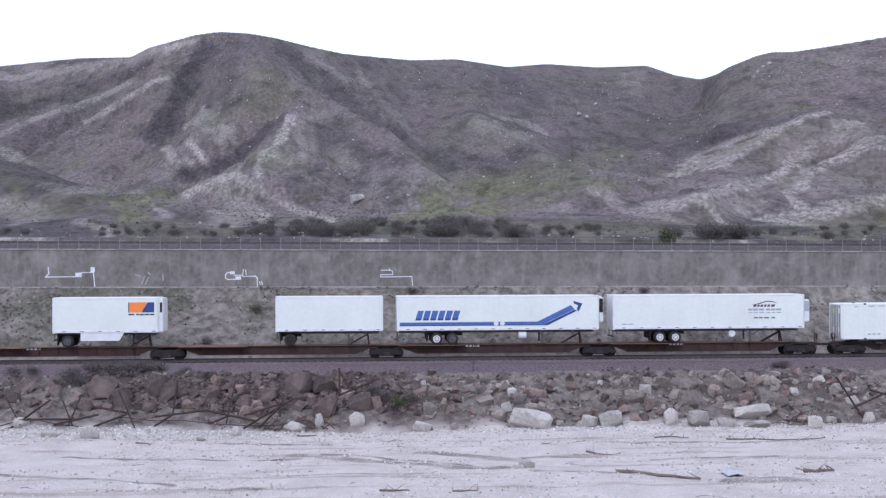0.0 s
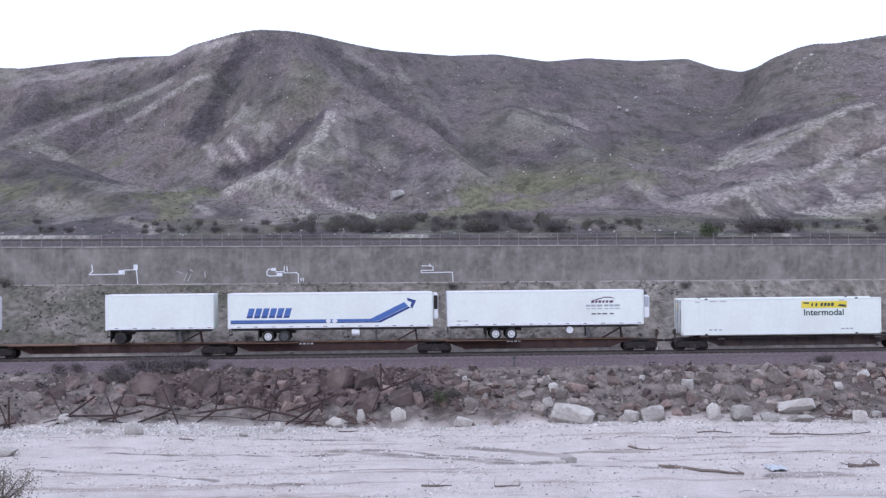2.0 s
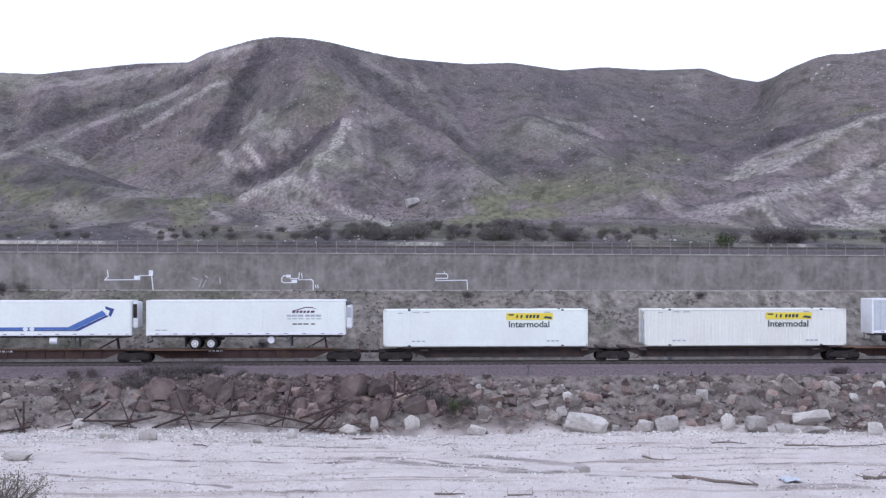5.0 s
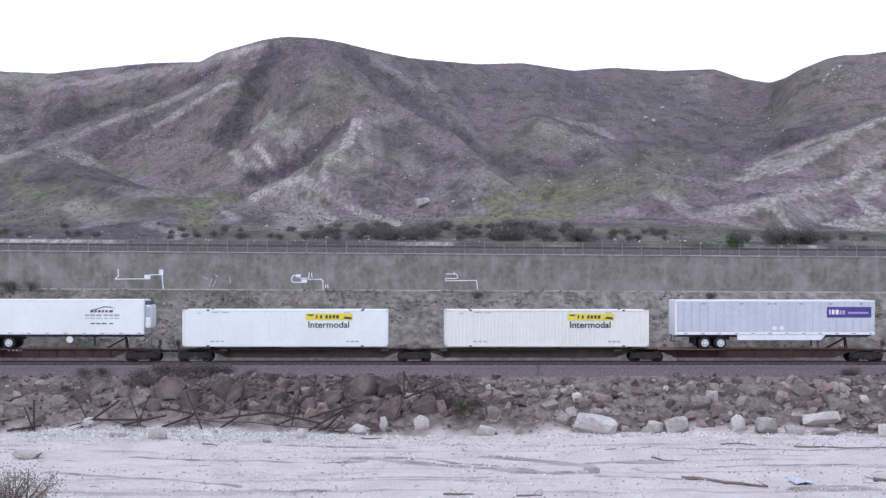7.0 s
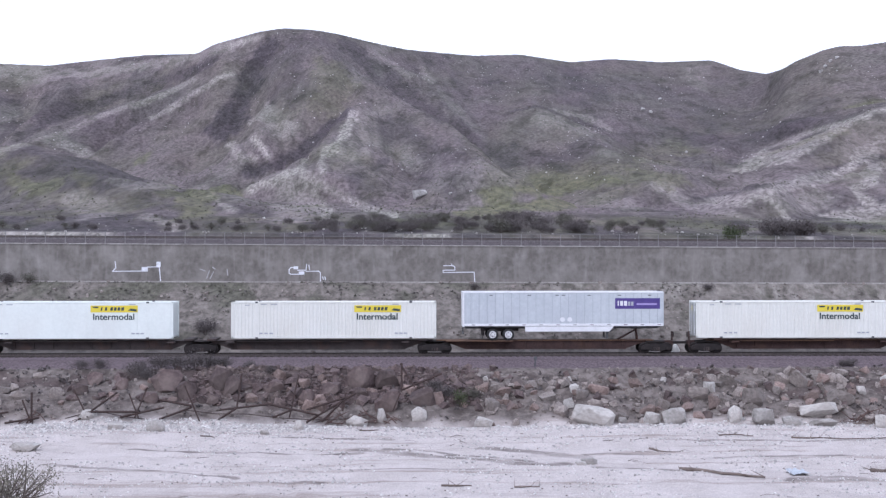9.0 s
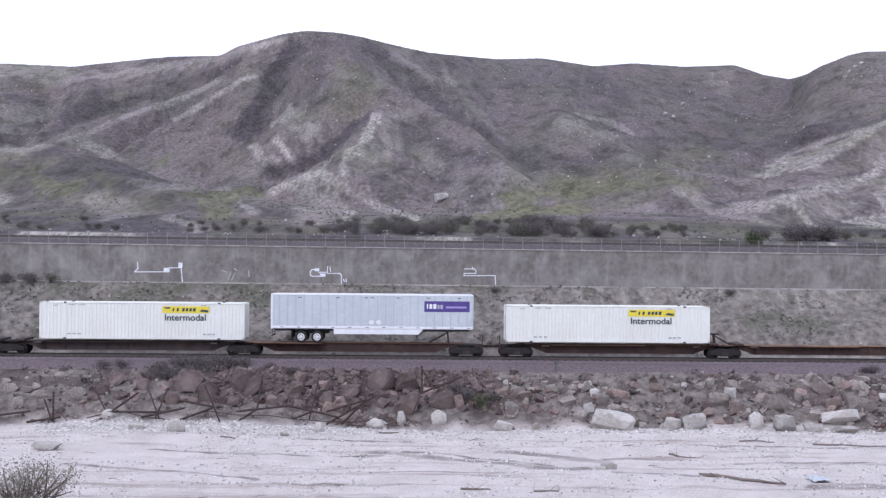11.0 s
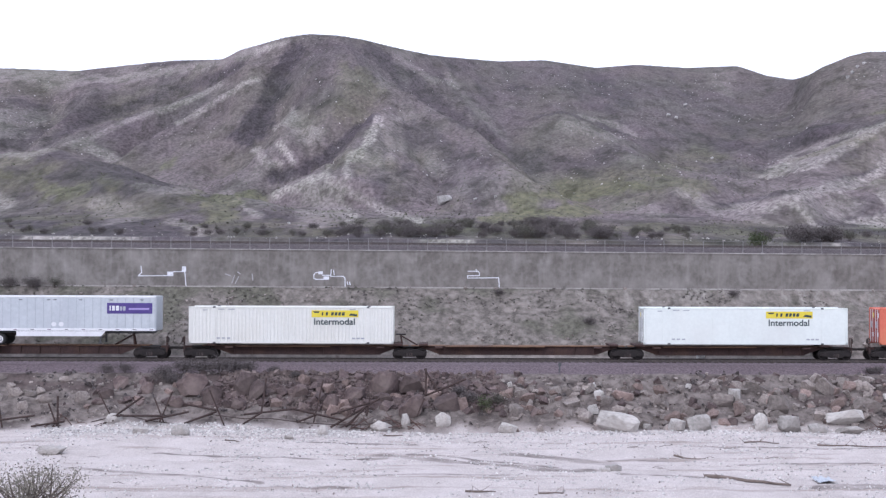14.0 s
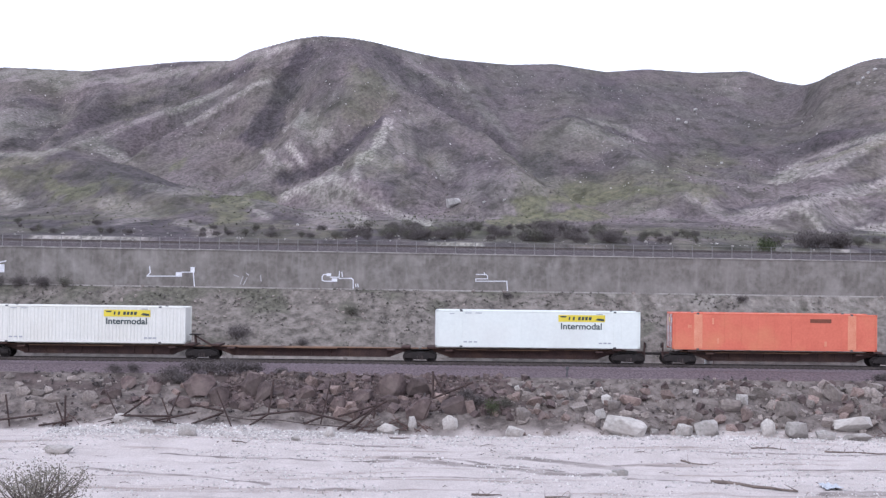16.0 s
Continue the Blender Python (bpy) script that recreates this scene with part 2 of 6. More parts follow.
def surface(name, dark, light, scale=3.0, rough=0.8, bump=0.2, fine=40.0, metal=0.0, vary=0.0, stretch=(1, 1, 1), dirt=None, dirt_amount=0.0, bump_dist=0.02):
    """Two tones mixed by noise at two scales, fine relief, and dirt in patches."""
    m = bpy.data.materials.new(name)
    m.use_nodes = True
    n, l = m.node_tree.nodes, m.node_tree.links
    bsdf = n["Principled BSDF"]
    bsdf.inputs["Roughness"].default_value, bsdf.inputs["Metallic"].default_value = rough, metal
    co = n.new("ShaderNodeTexCoord")
    mp = n.new("ShaderNodeMapping")
    mp.inputs["Scale"].default_value = stretch
    l.new(co.outputs["Object"], mp.inputs["Vector"])
    big, small = n.new("ShaderNodeTexNoise"), n.new("ShaderNodeTexNoise")
    big.inputs["Scale"].default_value, big.inputs["Detail"].default_value = scale, 5
    small.inputs["Scale"].default_value, small.inputs["Detail"].default_value = fine, 3
    for t in (big, small):
        l.new(mp.outputs[0], t.inputs["Vector"])
    half = n.new("ShaderNodeMath")
    half.operation = "MULTIPLY_ADD"
    half.inputs[1].default_value, half.inputs[2].default_value = 0.5, 0.0
    l.new(small.outputs["Fac"], half.inputs[0])
    total = n.new("ShaderNodeMath")
    total.operation = "MULTIPLY_ADD"
    total.inputs[1].default_value = 0.5
    l.new(big.outputs["Fac"], total.inputs[0])
    l.new(half.outputs[0], total.inputs[2])
    cr = n.new("ShaderNodeValToRGB")
    cr.color_ramp.elements[0].position, cr.color_ramp.elements[1].position = 0.36, 0.64
    cr.color_ramp.elements[0].color, cr.color_ramp.elements[1].color = (*dark, 1), (*light, 1)
    l.new(total.outputs[0], cr.inputs[0])
    colour = cr.outputs[0]
    if dirt:
        patch = n.new("ShaderNodeTexNoise")
        patch.inputs["Scale"].default_value, patch.inputs["Detail"].default_value = scale * 0.6, 8
        l.new(mp.outputs[0], patch.inputs["Vector"])
        edge = n.new("ShaderNodeMapRange")
        edge.inputs["From Min"].default_value, edge.inputs["From Max"].default_value = 0.5, 0.72
        edge.inputs["To Max"].default_value = dirt_amount
        l.new(patch.outputs["Fac"], edge.inputs["Value"])
        mix = n.new("ShaderNodeMixRGB")
        mix.inputs["Color2"].default_value = (*dirt, 1)
        l.new(edge.outputs[0], mix.inputs["Fac"])
        l.new(colour, mix.inputs["Color1"])
        colour = mix.outputs[0]
    if vary:
        info = n.new("ShaderNodeObjectInfo")
        geo = n.new("ShaderNodeNewGeometry")
        add = n.new("ShaderNodeMath")
        add.operation = "ADD"
        l.new(info.outputs["Random"], add.inputs[0])
        l.new(geo.outputs["Random Per Island"], add.inputs[1])
        frac = n.new("ShaderNodeMath")
        frac.operation = "FRACT"
        l.new(add.outputs[0], frac.inputs[0])
        rng = n.new("ShaderNodeMapRange")
        rng.inputs["To Min"].default_value, rng.inputs["To Max"].default_value = 1 - vary, 1 + vary
        l.new(frac.outputs[0], rng.inputs["Value"])
        hsv = n.new("ShaderNodeHueSaturation")
        l.new(rng.outputs[0], hsv.inputs["Value"])
        l.new(colour, hsv.inputs["Color"])
        colour = hsv.outputs[0]
    l.new(colour, bsdf.inputs["Base Color"])
    if bump:
        b = n.new("ShaderNodeBump")
        b.inputs["Strength"].default_value, b.inputs["Distance"].default_value = bump, bump_dist
        l.new(total.outputs[0], b.inputs["Height"])
        l.new(b.outputs[0], bsdf.inputs["Normal"])
    return m


def ground_material():
    """Sand, bank soil, ballast, cut slope and hill cover, laid out by the sheet's own layers."""
    m = bpy.data.materials.new("ground_cover")
    m.use_nodes = True
    n, l = m.node_tree.nodes, m.node_tree.links
    bsdf = n["Principled BSDF"]
    bsdf.inputs["Roughness"].default_value = 0.95
    bsdf.inputs["Specular IOR Level"].default_value = 0.15
    co = n.new("ShaderNodeTexCoord")

    def tone(scale, dark, light, lo=0.38, hi=0.62, stretch=(1, 1, 1), detail=6):
        mp = n.new("ShaderNodeMapping")
        mp.inputs["Scale"].default_value = stretch
        l.new(co.outputs["Object"], mp.inputs["Vector"])
        t = n.new("ShaderNodeTexNoise")
        t.inputs["Scale"].default_value, t.inputs["Detail"].default_value, t.inputs["Roughness"].default_value = scale, detail, 0.65
        l.new(mp.outputs[0], t.inputs["Vector"])
        r = n.new("ShaderNodeValToRGB")
        r.color_ramp.elements[0].position, r.color_ramp.elements[1].position = lo, hi
        r.color_ramp.elements[0].color, r.color_ramp.elements[1].color = (*dark, 1), (*light, 1)
        l.new(t.outputs["Fac"], r.inputs[0])
        return r.outputs[0]

    def layer(base, top, name):
        at = n.new("ShaderNodeAttribute")
        at.attribute_name = name
        mix = n.new("ShaderNodeMixRGB")
        l.new(at.outputs["Fac"], mix.inputs["Fac"])
        l.new(base, mix.inputs["Color1"])
        l.new(top, mix.inputs["Color2"])
        return mix.outputs[0]

    def multiply(base, top, name=""):
        mix = n.new("ShaderNodeMixRGB")
        mix.blend_type = "MULTIPLY"
        mix.inputs["Fac"].default_value = 1.0
        if name:
            at = n.new("ShaderNodeAttribute")
            at.attribute_name = name
            l.new(at.outputs["Fac"], mix.inputs["Fac"])
        l.new(base, mix.inputs["Color1"])
        l.new(top, mix.inputs["Color2"])
        return mix.outputs[0]

    colour = tone(0.5, SAND_DARK, SAND_LIGHT, stretch=(0.8, 0.5, 1), detail=15, lo=0.36, hi=0.6)
    grit = tone(14.0, (0.8, 0.78, 0.77), (1.12, 1.1, 1.09), stretch=(1, 0.5, 1), detail=4)
    speck = n.new("ShaderNodeMixRGB")
    speck.blend_type = "MULTIPLY"
    speck.inputs["Fac"].default_value = 0.8
    l.new(colour, speck.inputs["Color1"])
    l.new(grit, speck.inputs["Color2"])
    colour = multiply(speck.outputs[0], tone(1.0, (0.66, 0.63, 0.61), (0.97, 0.975, 0.985), lo=0.36, hi=0.47, stretch=(0.05, 0.55, 1), detail=9))
    colour = layer(colour, tone(1.1, (0.083, 0.07, 0.064), (0.215, 0.187, 0.172), detail=13), "soil")
    colour = layer(colour, tone(1.4, (0.045, 0.034, 0.033), (0.12, 0.093, 0.088), detail=13), "brownsoil")
    colour = layer(colour, tone(6.0, (0.084, 0.066, 0.073), (0.18, 0.145, 0.156)), "ballast")
    colour = layer(colour, tone(1.3, (0.075, 0.068, 0.059), (0.25, 0.224, 0.204), detail=14, lo=0.34, hi=0.66), "cut")
    slope_wise = (1, 0.3, 1)
    colour = layer(colour, tone(2.2, (0.055, 0.056, 0.042), (0.15, 0.147, 0.115), detail=13), "cutgrass")
    colour = layer(colour, tone(1.3, HILL_DARK, HILL_LIGHT, stretch=slope_wise, detail=9, lo=0.36, hi=0.65), "hill")
    colour = layer(colour, tone(1.0, (0.075, 0.07, 0.05), (0.17, 0.158, 0.118), stretch=slope_wise, detail=12), "olive")
    # dark brush, with the shade of the gullies painted in the same tone
    colour = layer(colour, tone(1.3, BRUSH_SHADE_DARK, BRUSH_SHADE_LIGHT, stretch=slope_wise, detail=9, lo=0.36, hi=0.65), "dark")
    colour = layer(colour, tone(1.7, BARE_DARK, BARE_LIGHT, stretch=slope_wise, detail=12, lo=0.41, hi=0.6), "bare")
    colour = layer(colour, tone(0.9, (0.062, 0.067, 0.036), (0.162, 0.16, 0.09), stretch=slope_wise, detail=12), "green")
    # rust and olive drifts of dry growth, then crisp dark patches of brush
    colour = multiply(colour, tone(0.055, (0.95, 0.99, 0.94), (1.05, 1.0, 1.05), stretch=slope_wise, detail=9), "hill")
    colour = multiply(colour, tone(0.22, (0.66, 0.66, 0.64), (1.1, 1.1, 1.1), lo=0.36, hi=0.52, stretch=slope_wise, detail=10), "hill")
    # shade of ruts and sand ridges, laid on as a darker tone
    colour = layer(colour, tone(2.0, (0.1, 0.084, 0.078), (0.2, 0.172, 0.158), detail=9), "rut_shade")
    l.new(colour, bsdf.inputs["Base Color"])
    t = n.new("ShaderNodeTexNoise")
    t.inputs["Scale"].default_value, t.inputs["Detail"].default_value, t.inputs["Roughness"].default_value = 1.6, 10, 0.7
    l.new(co.outputs["Object"], t.inputs["Vector"])
    b = n.new("ShaderNodeBump")
    b.inputs["Strength"].default_value, b.inputs["Distance"].default_value = 0.6, 0.25
    l.new(t.outputs["Fac"], b.inputs["Height"])
    l.new(b.outputs[0], bsdf.inputs["Normal"])
    return m


SAND_DARK, SAND_LIGHT = (0.46, 0.422, 0.4), (0.55, 0.508, 0.487)
HILL_DARK, HILL_LIGHT = (0.082, 0.069, 0.068), (0.186, 0.16, 0.158)
BRUSH_SHADE_DARK, BRUSH_SHADE_LIGHT = (0.038, 0.033, 0.036), (0.088, 0.077, 0.083)
BARE_DARK, BARE_LIGHT = (0.165, 0.151, 0.135), (0.41, 0.382, 0.35)

GROUND = ground_material()
CONCRETE = surface("weathered_concrete", (0.122, 0.11, 0.1), (0.2, 0.184, 0.17), 0.55, 0.9, 0.2, 3.2, stretch=(1, 1, 0.85), dirt=(0.29, 0.272, 0.255), dirt_amount=0.7)


def streaked(m, tone, across, along, amount):
    """Adds run-down streaks to a wall's paint or concrete."""
    n, l = m.node_tree.nodes, m.node_tree.links
    bsdf = n["Principled BSDF"]
    old = bsdf.inputs["Base Color"].links[0].from_socket
    co, mp, t, r, mix = (n.new("ShaderNode" + k) for k in ("TexCoord", "Mapping", "TexNoise", "MapRange", "MixRGB"))
    mp.inputs["Scale"].default_value = (across, across, along)
    l.new(co.outputs["Object"], mp.inputs["Vector"])
    l.new(mp.outputs[0], t.inputs["Vector"])
    t.inputs["Scale"].default_value, t.inputs["Detail"].default_value = 1.0, 6
    r.inputs["From Min"].default_value, r.inputs["From Max"].default_value, r.inputs["To Max"].default_value = 0.52, 0.72, amount
    l.new(t.outputs["Fac"], r.inputs["Value"])
    l.new(r.outputs[0], mix.inputs["Fac"])
    l.new(old, mix.inputs["Color1"])
    mix.inputs["Color2"].default_value = (*tone, 1)
    l.new(mix.outputs[0], bsdf.inputs["Base Color"])


streaked(CONCRETE, (0.075, 0.066, 0.058), 1.1, 0.2, 0.3)
streaked(CONCRETE, (0.33, 0.315, 0.3), 1.9, 0.3, 0.3)
streaked(CONCRETE, (0.36, 0.345, 0.33), 0.9, 1.1, 0.3)
CONCRETE_EDGE = surface("pale_concrete", (0.22, 0.2, 0.19), (0.42, 0.4, 0.38), 0.8, 0.9, 0.1, 6, dirt=(0.14, 0.125, 0.115), dirt_amount=0.7)
WHITE_PAINT = surface("white_trailer_paint", (0.65, 0.693, 0.664), (0.715, 0.76, 0.728), 0.5, 0.4, 0.0, 5, dirt=(0.6, 0.58, 0.55), dirt_amount=0.25)
CREAM_PAINT = surface("cream_container_paint", (0.64, 0.645, 0.6), (0.7, 0.705, 0.665), 0.5, 0.45, 0.0, 5, dirt=(0.6, 0.57, 0.5), dirt_amount=0.25)
# rust darkened by the sill webs' shade; RUST_EDGE is the lighter rust on top
RUST_SHADED = surface("shaded_rusty_brown_steel", (0.028, 0.016, 0.015), (0.062, 0.034, 0.03), 1.2, 0.9, 0.2, 9, dirt=(0.11, 0.06, 0.04), dirt_amount=0.45)
RUST_EDGE = surface("bright_rust_edge", (0.08, 0.044, 0.03), (0.21, 0.118, 0.066), 0.9, 0.85, 0.2, 9, dirt=(0.06, 0.035, 0.03), dirt_amount=0.8)
RUST_DARK = surface("grimy_dark_steel", (0.025, 0.02, 0.02), (0.06, 0.045, 0.042), 1.5, 0.8, 0.2, 14, dirt=(0.1, 0.05, 0.035), dirt_amount=0.5)
BLACK_STEEL = surface("greasy_black_steel", (0.011, 0.009, 0.009), (0.028, 0.022, 0.021), 3, 0.92, 0.2, 30)

# ---- the large structure ----


# ruts and ridges in the sand whose shade is painted: start, end, half width
RUT_SHADE = [((-3.2, 80.6), (-1.1, 79.1), 0.42), ((-1.1, 79.1), (4.4, 75.9), 0.42), ((4.4, 75.9), (6.2, 74.5), 0.42), ((6.2, 74.5), (8.5, 74.6), 0.42), ((-1.5, 81.0), (1.3, 79.6), 0.22), ((1.3, 79.6), (5.5, 76.6), 0.22), ((5.5, 76.6), (6.7, 75.5), 0.22), ((4.5, 81.0), (7.0, 80.0), 0.42), ((7.0, 80.0), (10.0, 77.4), 0.42), ((10.3, 78.8), (13.9, 78.0), 0.16), ((16.4, 84.1), (21.1, 84.0), 0.2), ((21.1, 84.0), (30.1, 84.2), 0.2), ((20.0, 68.8), (23.2, 69.1), 0.42), ((-16.9, 81.2), (-13.9, 80.0), 0.24), ((-13.9, 80.0), (-5.8, 78.7), 0.24), ((-5.8, 78.7), (-3.1, 79.2), 0.24), ((-20.6, 75.0), (-13.2, 72.1), 0.2), ((-13.2, 72.1), (-9.3, 70.0), 0.2), ((-8.0, 69.1), (-4.7, 68.2), 0.2), ((-8.4, 85.5), (-1.2, 84.8), 0.18), ((10.2, 73.0), (14.4, 72.2), 0.2), ((17.7, 77.1), (20.4, 77.5), 0.16), ((20.4, 77.5), (27.6, 77.2), 0.16), ((-4.1, 72.4), (3.9, 72.7), 0.16)]


COVERS = []


def cover(layer, amount, width, pts):
    """A patch of bare soil, dark brush and painted gully shade, olive scrub or fresh green along points x, y of the
    hills.
    """
    COVERS.append((layer, amount, width, [(x, land_at(x, y), y) for x, y in pts]))


# patches of cover; the dark ones are brush plus gully shade put into colour
cover("bare", 0.85, 2, [(-63.8, 467), (-53.1, 457)])
cover("bare", 0.5, 3.4, [(-135.5, 516), (-108.7, 529), (-86.1, 503), (-63.6, 466)])
cover("bare", 0.4, 4.8, [(-175, 510), (-156.5, 514), (-135.5, 516)])
cover("bare", 0.5, 1.6, [(-73.3, 448), (-86.8, 433), (-98.2, 422), (-104, 380), (-65.9, 226)])
cover("bare", 0.65, 1.4, [(-58, 425), (-69.5, 424), (-78.5, 408)])
cover("bare", 0.4, 3.5, [(-144.5, 428), (-134.8, 404)])
cover("bare", 0.4, 4.2, [(-141.9, 454), (-137, 442)])
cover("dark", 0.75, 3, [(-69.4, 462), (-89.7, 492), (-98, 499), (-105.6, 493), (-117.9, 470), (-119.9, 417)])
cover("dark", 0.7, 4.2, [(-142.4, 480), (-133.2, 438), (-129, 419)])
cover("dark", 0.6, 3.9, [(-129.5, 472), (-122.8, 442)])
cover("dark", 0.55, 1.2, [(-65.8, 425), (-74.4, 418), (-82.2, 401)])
# shaded gully left of the cliffs, its shade given as dark colour
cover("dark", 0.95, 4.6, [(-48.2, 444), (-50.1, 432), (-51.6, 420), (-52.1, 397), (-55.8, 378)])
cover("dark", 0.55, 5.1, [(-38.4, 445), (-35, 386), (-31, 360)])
cover("bare", 0.7, 1.1, [(-41.1, 376), (-45.7, 381)])
cover("bare", 0.9, 0.8, [(-38.2, 321), (-35.7, 315), (-33.4, 310)])
cover("dark", 0.5, 0.5, [(-39.8, 322), (-37, 314), (-34.7, 310)])
cover("bare", 0.7, 1.1, [(-49.8, 366), (-39.1, 310), (-36.4, 310)])
cover("bare", 0.45, 3.2, [(-38.5, 346), (-31.3, 332)])
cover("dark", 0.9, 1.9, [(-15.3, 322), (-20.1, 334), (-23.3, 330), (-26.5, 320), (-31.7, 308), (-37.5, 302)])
cover("bare", 0.9, 1.1, [(-13.8, 325), (-14.5, 292), (-16.7, 268)])
cover("bare", 0.8, 0.8, [(-17.6, 273), (-17.8, 260), (-16.4, 246)])
cover("bare", 0.7, 0.7, [(-22.6, 290), (-21.9, 266)])
cover("bare", 0.35, 2.6, [(-11.5, 332), (-10.3, 297), (-12.8, 271)])
cover("olive", 0.7, 6.2, [(-24.3, 376), (-20.5, 365), (-24.3, 352)])
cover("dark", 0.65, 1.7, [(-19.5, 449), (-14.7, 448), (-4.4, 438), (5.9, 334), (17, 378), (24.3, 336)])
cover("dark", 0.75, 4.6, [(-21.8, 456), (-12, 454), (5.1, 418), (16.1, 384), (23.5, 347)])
cover("bare", 0.35, 1.8, [(-13.6, 476), (-4.8, 474), (-0.4, 462)])
cover("bare", 0.4, 2.7, [(4.9, 501), (6, 469)])
cover("bare", 0.2, 1.4, [(9.7, 446), (16.4, 408), (23.9, 354)])
cover("dark", 0.8, 2, [(29, 512), (33.9, 520)])
cover("bare", 0.3, 2.2, [(-3.4, 302), (1.1, 280)])
cover("dark", 0.6, 5, [(-4.4, 332), (3.5, 280), (8.7, 230)])
cover("dark", 0.5, 1.4, [(4.9, 232), (7, 239)])
cover("dark", 0.55, 1.2, [(-11.5, 244), (-10.1, 236), (-5.9, 230)])
cover("dark", 0.6, 1.2, [(-5.7, 275), (-6.7, 268)])
cover("dark", 0.6, 1.4, [(-8.8, 238), (-10.5, 246)])
cover("bare", 0.75, 1.6, [(-21.7, 256), (-25.6, 254), (-30.9, 258)])
cover("bare", 0.75, 0.9, [(-21.7, 256), (-16.6, 242), (-11.1, 235), (-2.3, 176)])
cover("bare", 0.8, 0.7, [(-20.5, 248), (-16.4, 238), (-9.6, 158)])
cover("bare", 0.5, 2.3, [(-23.3, 248), (-15.2, 188)])
cover("bare", 0.5, 1.6, [(47.9, 436), (55.7, 438), (61.1, 412)])
cover("bare", 0.3, 4, [(38.8, 382), (49.3, 376)])
cover("dark", 0.8, 1.1, [(-116.1, 542), (-102.9, 533), (-89.3, 514)])
cover("dark", 0.45, 13.3, [(35.8, 531), (68.5, 539), (98.1, 514), (116.6, 500)])
cover("dark", 0.6, 3.5, [(29, 342), (35.7, 321), (43.5, 320)])
cover("dark", 0.5, 4.3, [(111.2, 476), (87, 430), (70.2, 402), (43.8, 302)])
cover("dark", 0.8, 2, [(98.4, 370), (94.2, 358)])
cover("dark", 0.5, 2.2, [(76, 298), (80.4, 287)])
cover("green", 0.9, 1.4, [(7.1, 187), (14.1, 208), (21.3, 209), (26.1, 220)])
cover("green", 0.75, 1.3, [(12.1, 219), (19.9, 223), (35.8, 281), (40.4, 258)])
cover("green", 0.55, 2.9, [(29.9, 294), (38.7, 276), (46.8, 250)])
cover("olive", 0.8, 4.5, [(15.1, 223), (38.2, 300), (76.1, 374)])
cover("bare", 0.6, 1.3, [(43.1, 234), (45.4, 232)])
cover("bare", 0.35, 2, [(34.1, 236), (36.1, 224)])
cover("green", 0.8, 1.4, [(-40.5, 274), (-39.3, 279), (-29.3, 190), (-26.6, 166)])
cover("green", 0.7, 2, [(-72.3, 354), (-71.5, 360)])
cover("green", 0.55, 0.9, [(-35.4, 200), (-33.6, 194)])
cover("dark", 0.5, 1.2, [(-47.6, 196), (-39.1, 183), (-31.7, 165)])
cover("bare", 0.35, 1, [(-47.7, 186), (-35.8, 156)])
cover("bare", 0.3, 1, [(-44.3, 204), (-38.2, 194)])
cover("dark", 0.45, 1, [(-53.4, 162), (-48.7, 158)])
cover("olive", 0.75, 3.4, [(-71.7, 215), (-62.2, 210), (-49.5, 193), (-38.8, 175)])
cover("green", 0.6, 1.3, [(-60.8, 202), (-56.7, 196), (-52.1, 194)])
cover("green", 0.45, 1.2, [(-66.9, 206), (-69.3, 208)])
cover("green", 0.4, 1, [(-52.1, 206), (-46.6, 193)])
cover("dark", 0.75, 1, [(-46.9, 164), (-43.7, 165)])
cover("dark", 0.6, 1.1, [(-60.4, 195), (-57, 188)])
cover("dark", 0.6, 0.5, [(-56.3, 214), (-51.5, 206), (-44.5, 191)])
cover("dark", 0.5, 0.8, [(-40.6, 180), (-38, 178)])
cover("bare", 0.5, 1, [(-67.9, 200), (-65.2, 197), (-60.7, 190)])
cover("bare", 0.45, 0.8, [(-78.2, 230), (-71.9, 225), (-67.4, 222)])
cover("bare", 0.6, 0.3, [(-31.7, 158), (-26.3, 144), (-23.5, 136)])
cover("bare", 0.7, 0.5, [(-30, 198), (-27.3, 188), (-22.8, 172)])
cover("bare", 0.75, 0.7, [(100.7, 272), (94.6, 273), (89.2, 280), (80.2, 273), (71.7, 262)])
cover("green", 0.7, 1.2, [(107.9, 318), (113.4, 321)])
cover("green", 0.4, 1.1, [(82.5, 264), (87.3, 268)])
cover("bare", 0.5, 1.4, [(99.7, 262), (96.2, 248), (85, 212)])
cover("bare", 0.85, 0.8, [(85.4, 206), (84.1, 214), (82.2, 219), (75.3, 214), (76.9, 240)])
cover("bare", 0.15, 3, [(92, 260), (82.8, 216)])
cover("bare", 0.65, 1, [(76.6, 240), (59, 203), (49.1, 188), (47, 190)])
cover("bare", 0.4, 1.5, [(49.7, 185), (56.6, 192), (61.2, 198)])
cover("bare", 0.8, 0.5, [(76.5, 239), (66, 197), (64.5, 186)])
cover("bare", 0.7, 0.5, [(49.7, 187), (50.6, 181), (50.2, 171)])
cover("bare", 0.7, 0.9, [(72.5, 175), (68.9, 176), (64.5, 179), (56.2, 168)])
cover("bare", 0.2, 2.2, [(70.2, 196), (81.8, 204)])
cover("bare", 0.45, 1.4, [(45.6, 224), (44.5, 180)])
cover("dark", 0.9, 0.8, [(89.2, 250), (82, 247), (67.6, 226), (49.5, 190), (48.4, 226)])
cover("dark", 0.8, 0.8, [(70.9, 176), (65.7, 180), (55.6, 175)])
cover("dark", 0.5, 0.8, [(63.6, 195), (59.9, 189)])
cover("dark", 0.5, 0.9, [(68.1, 174), (69.5, 173)])
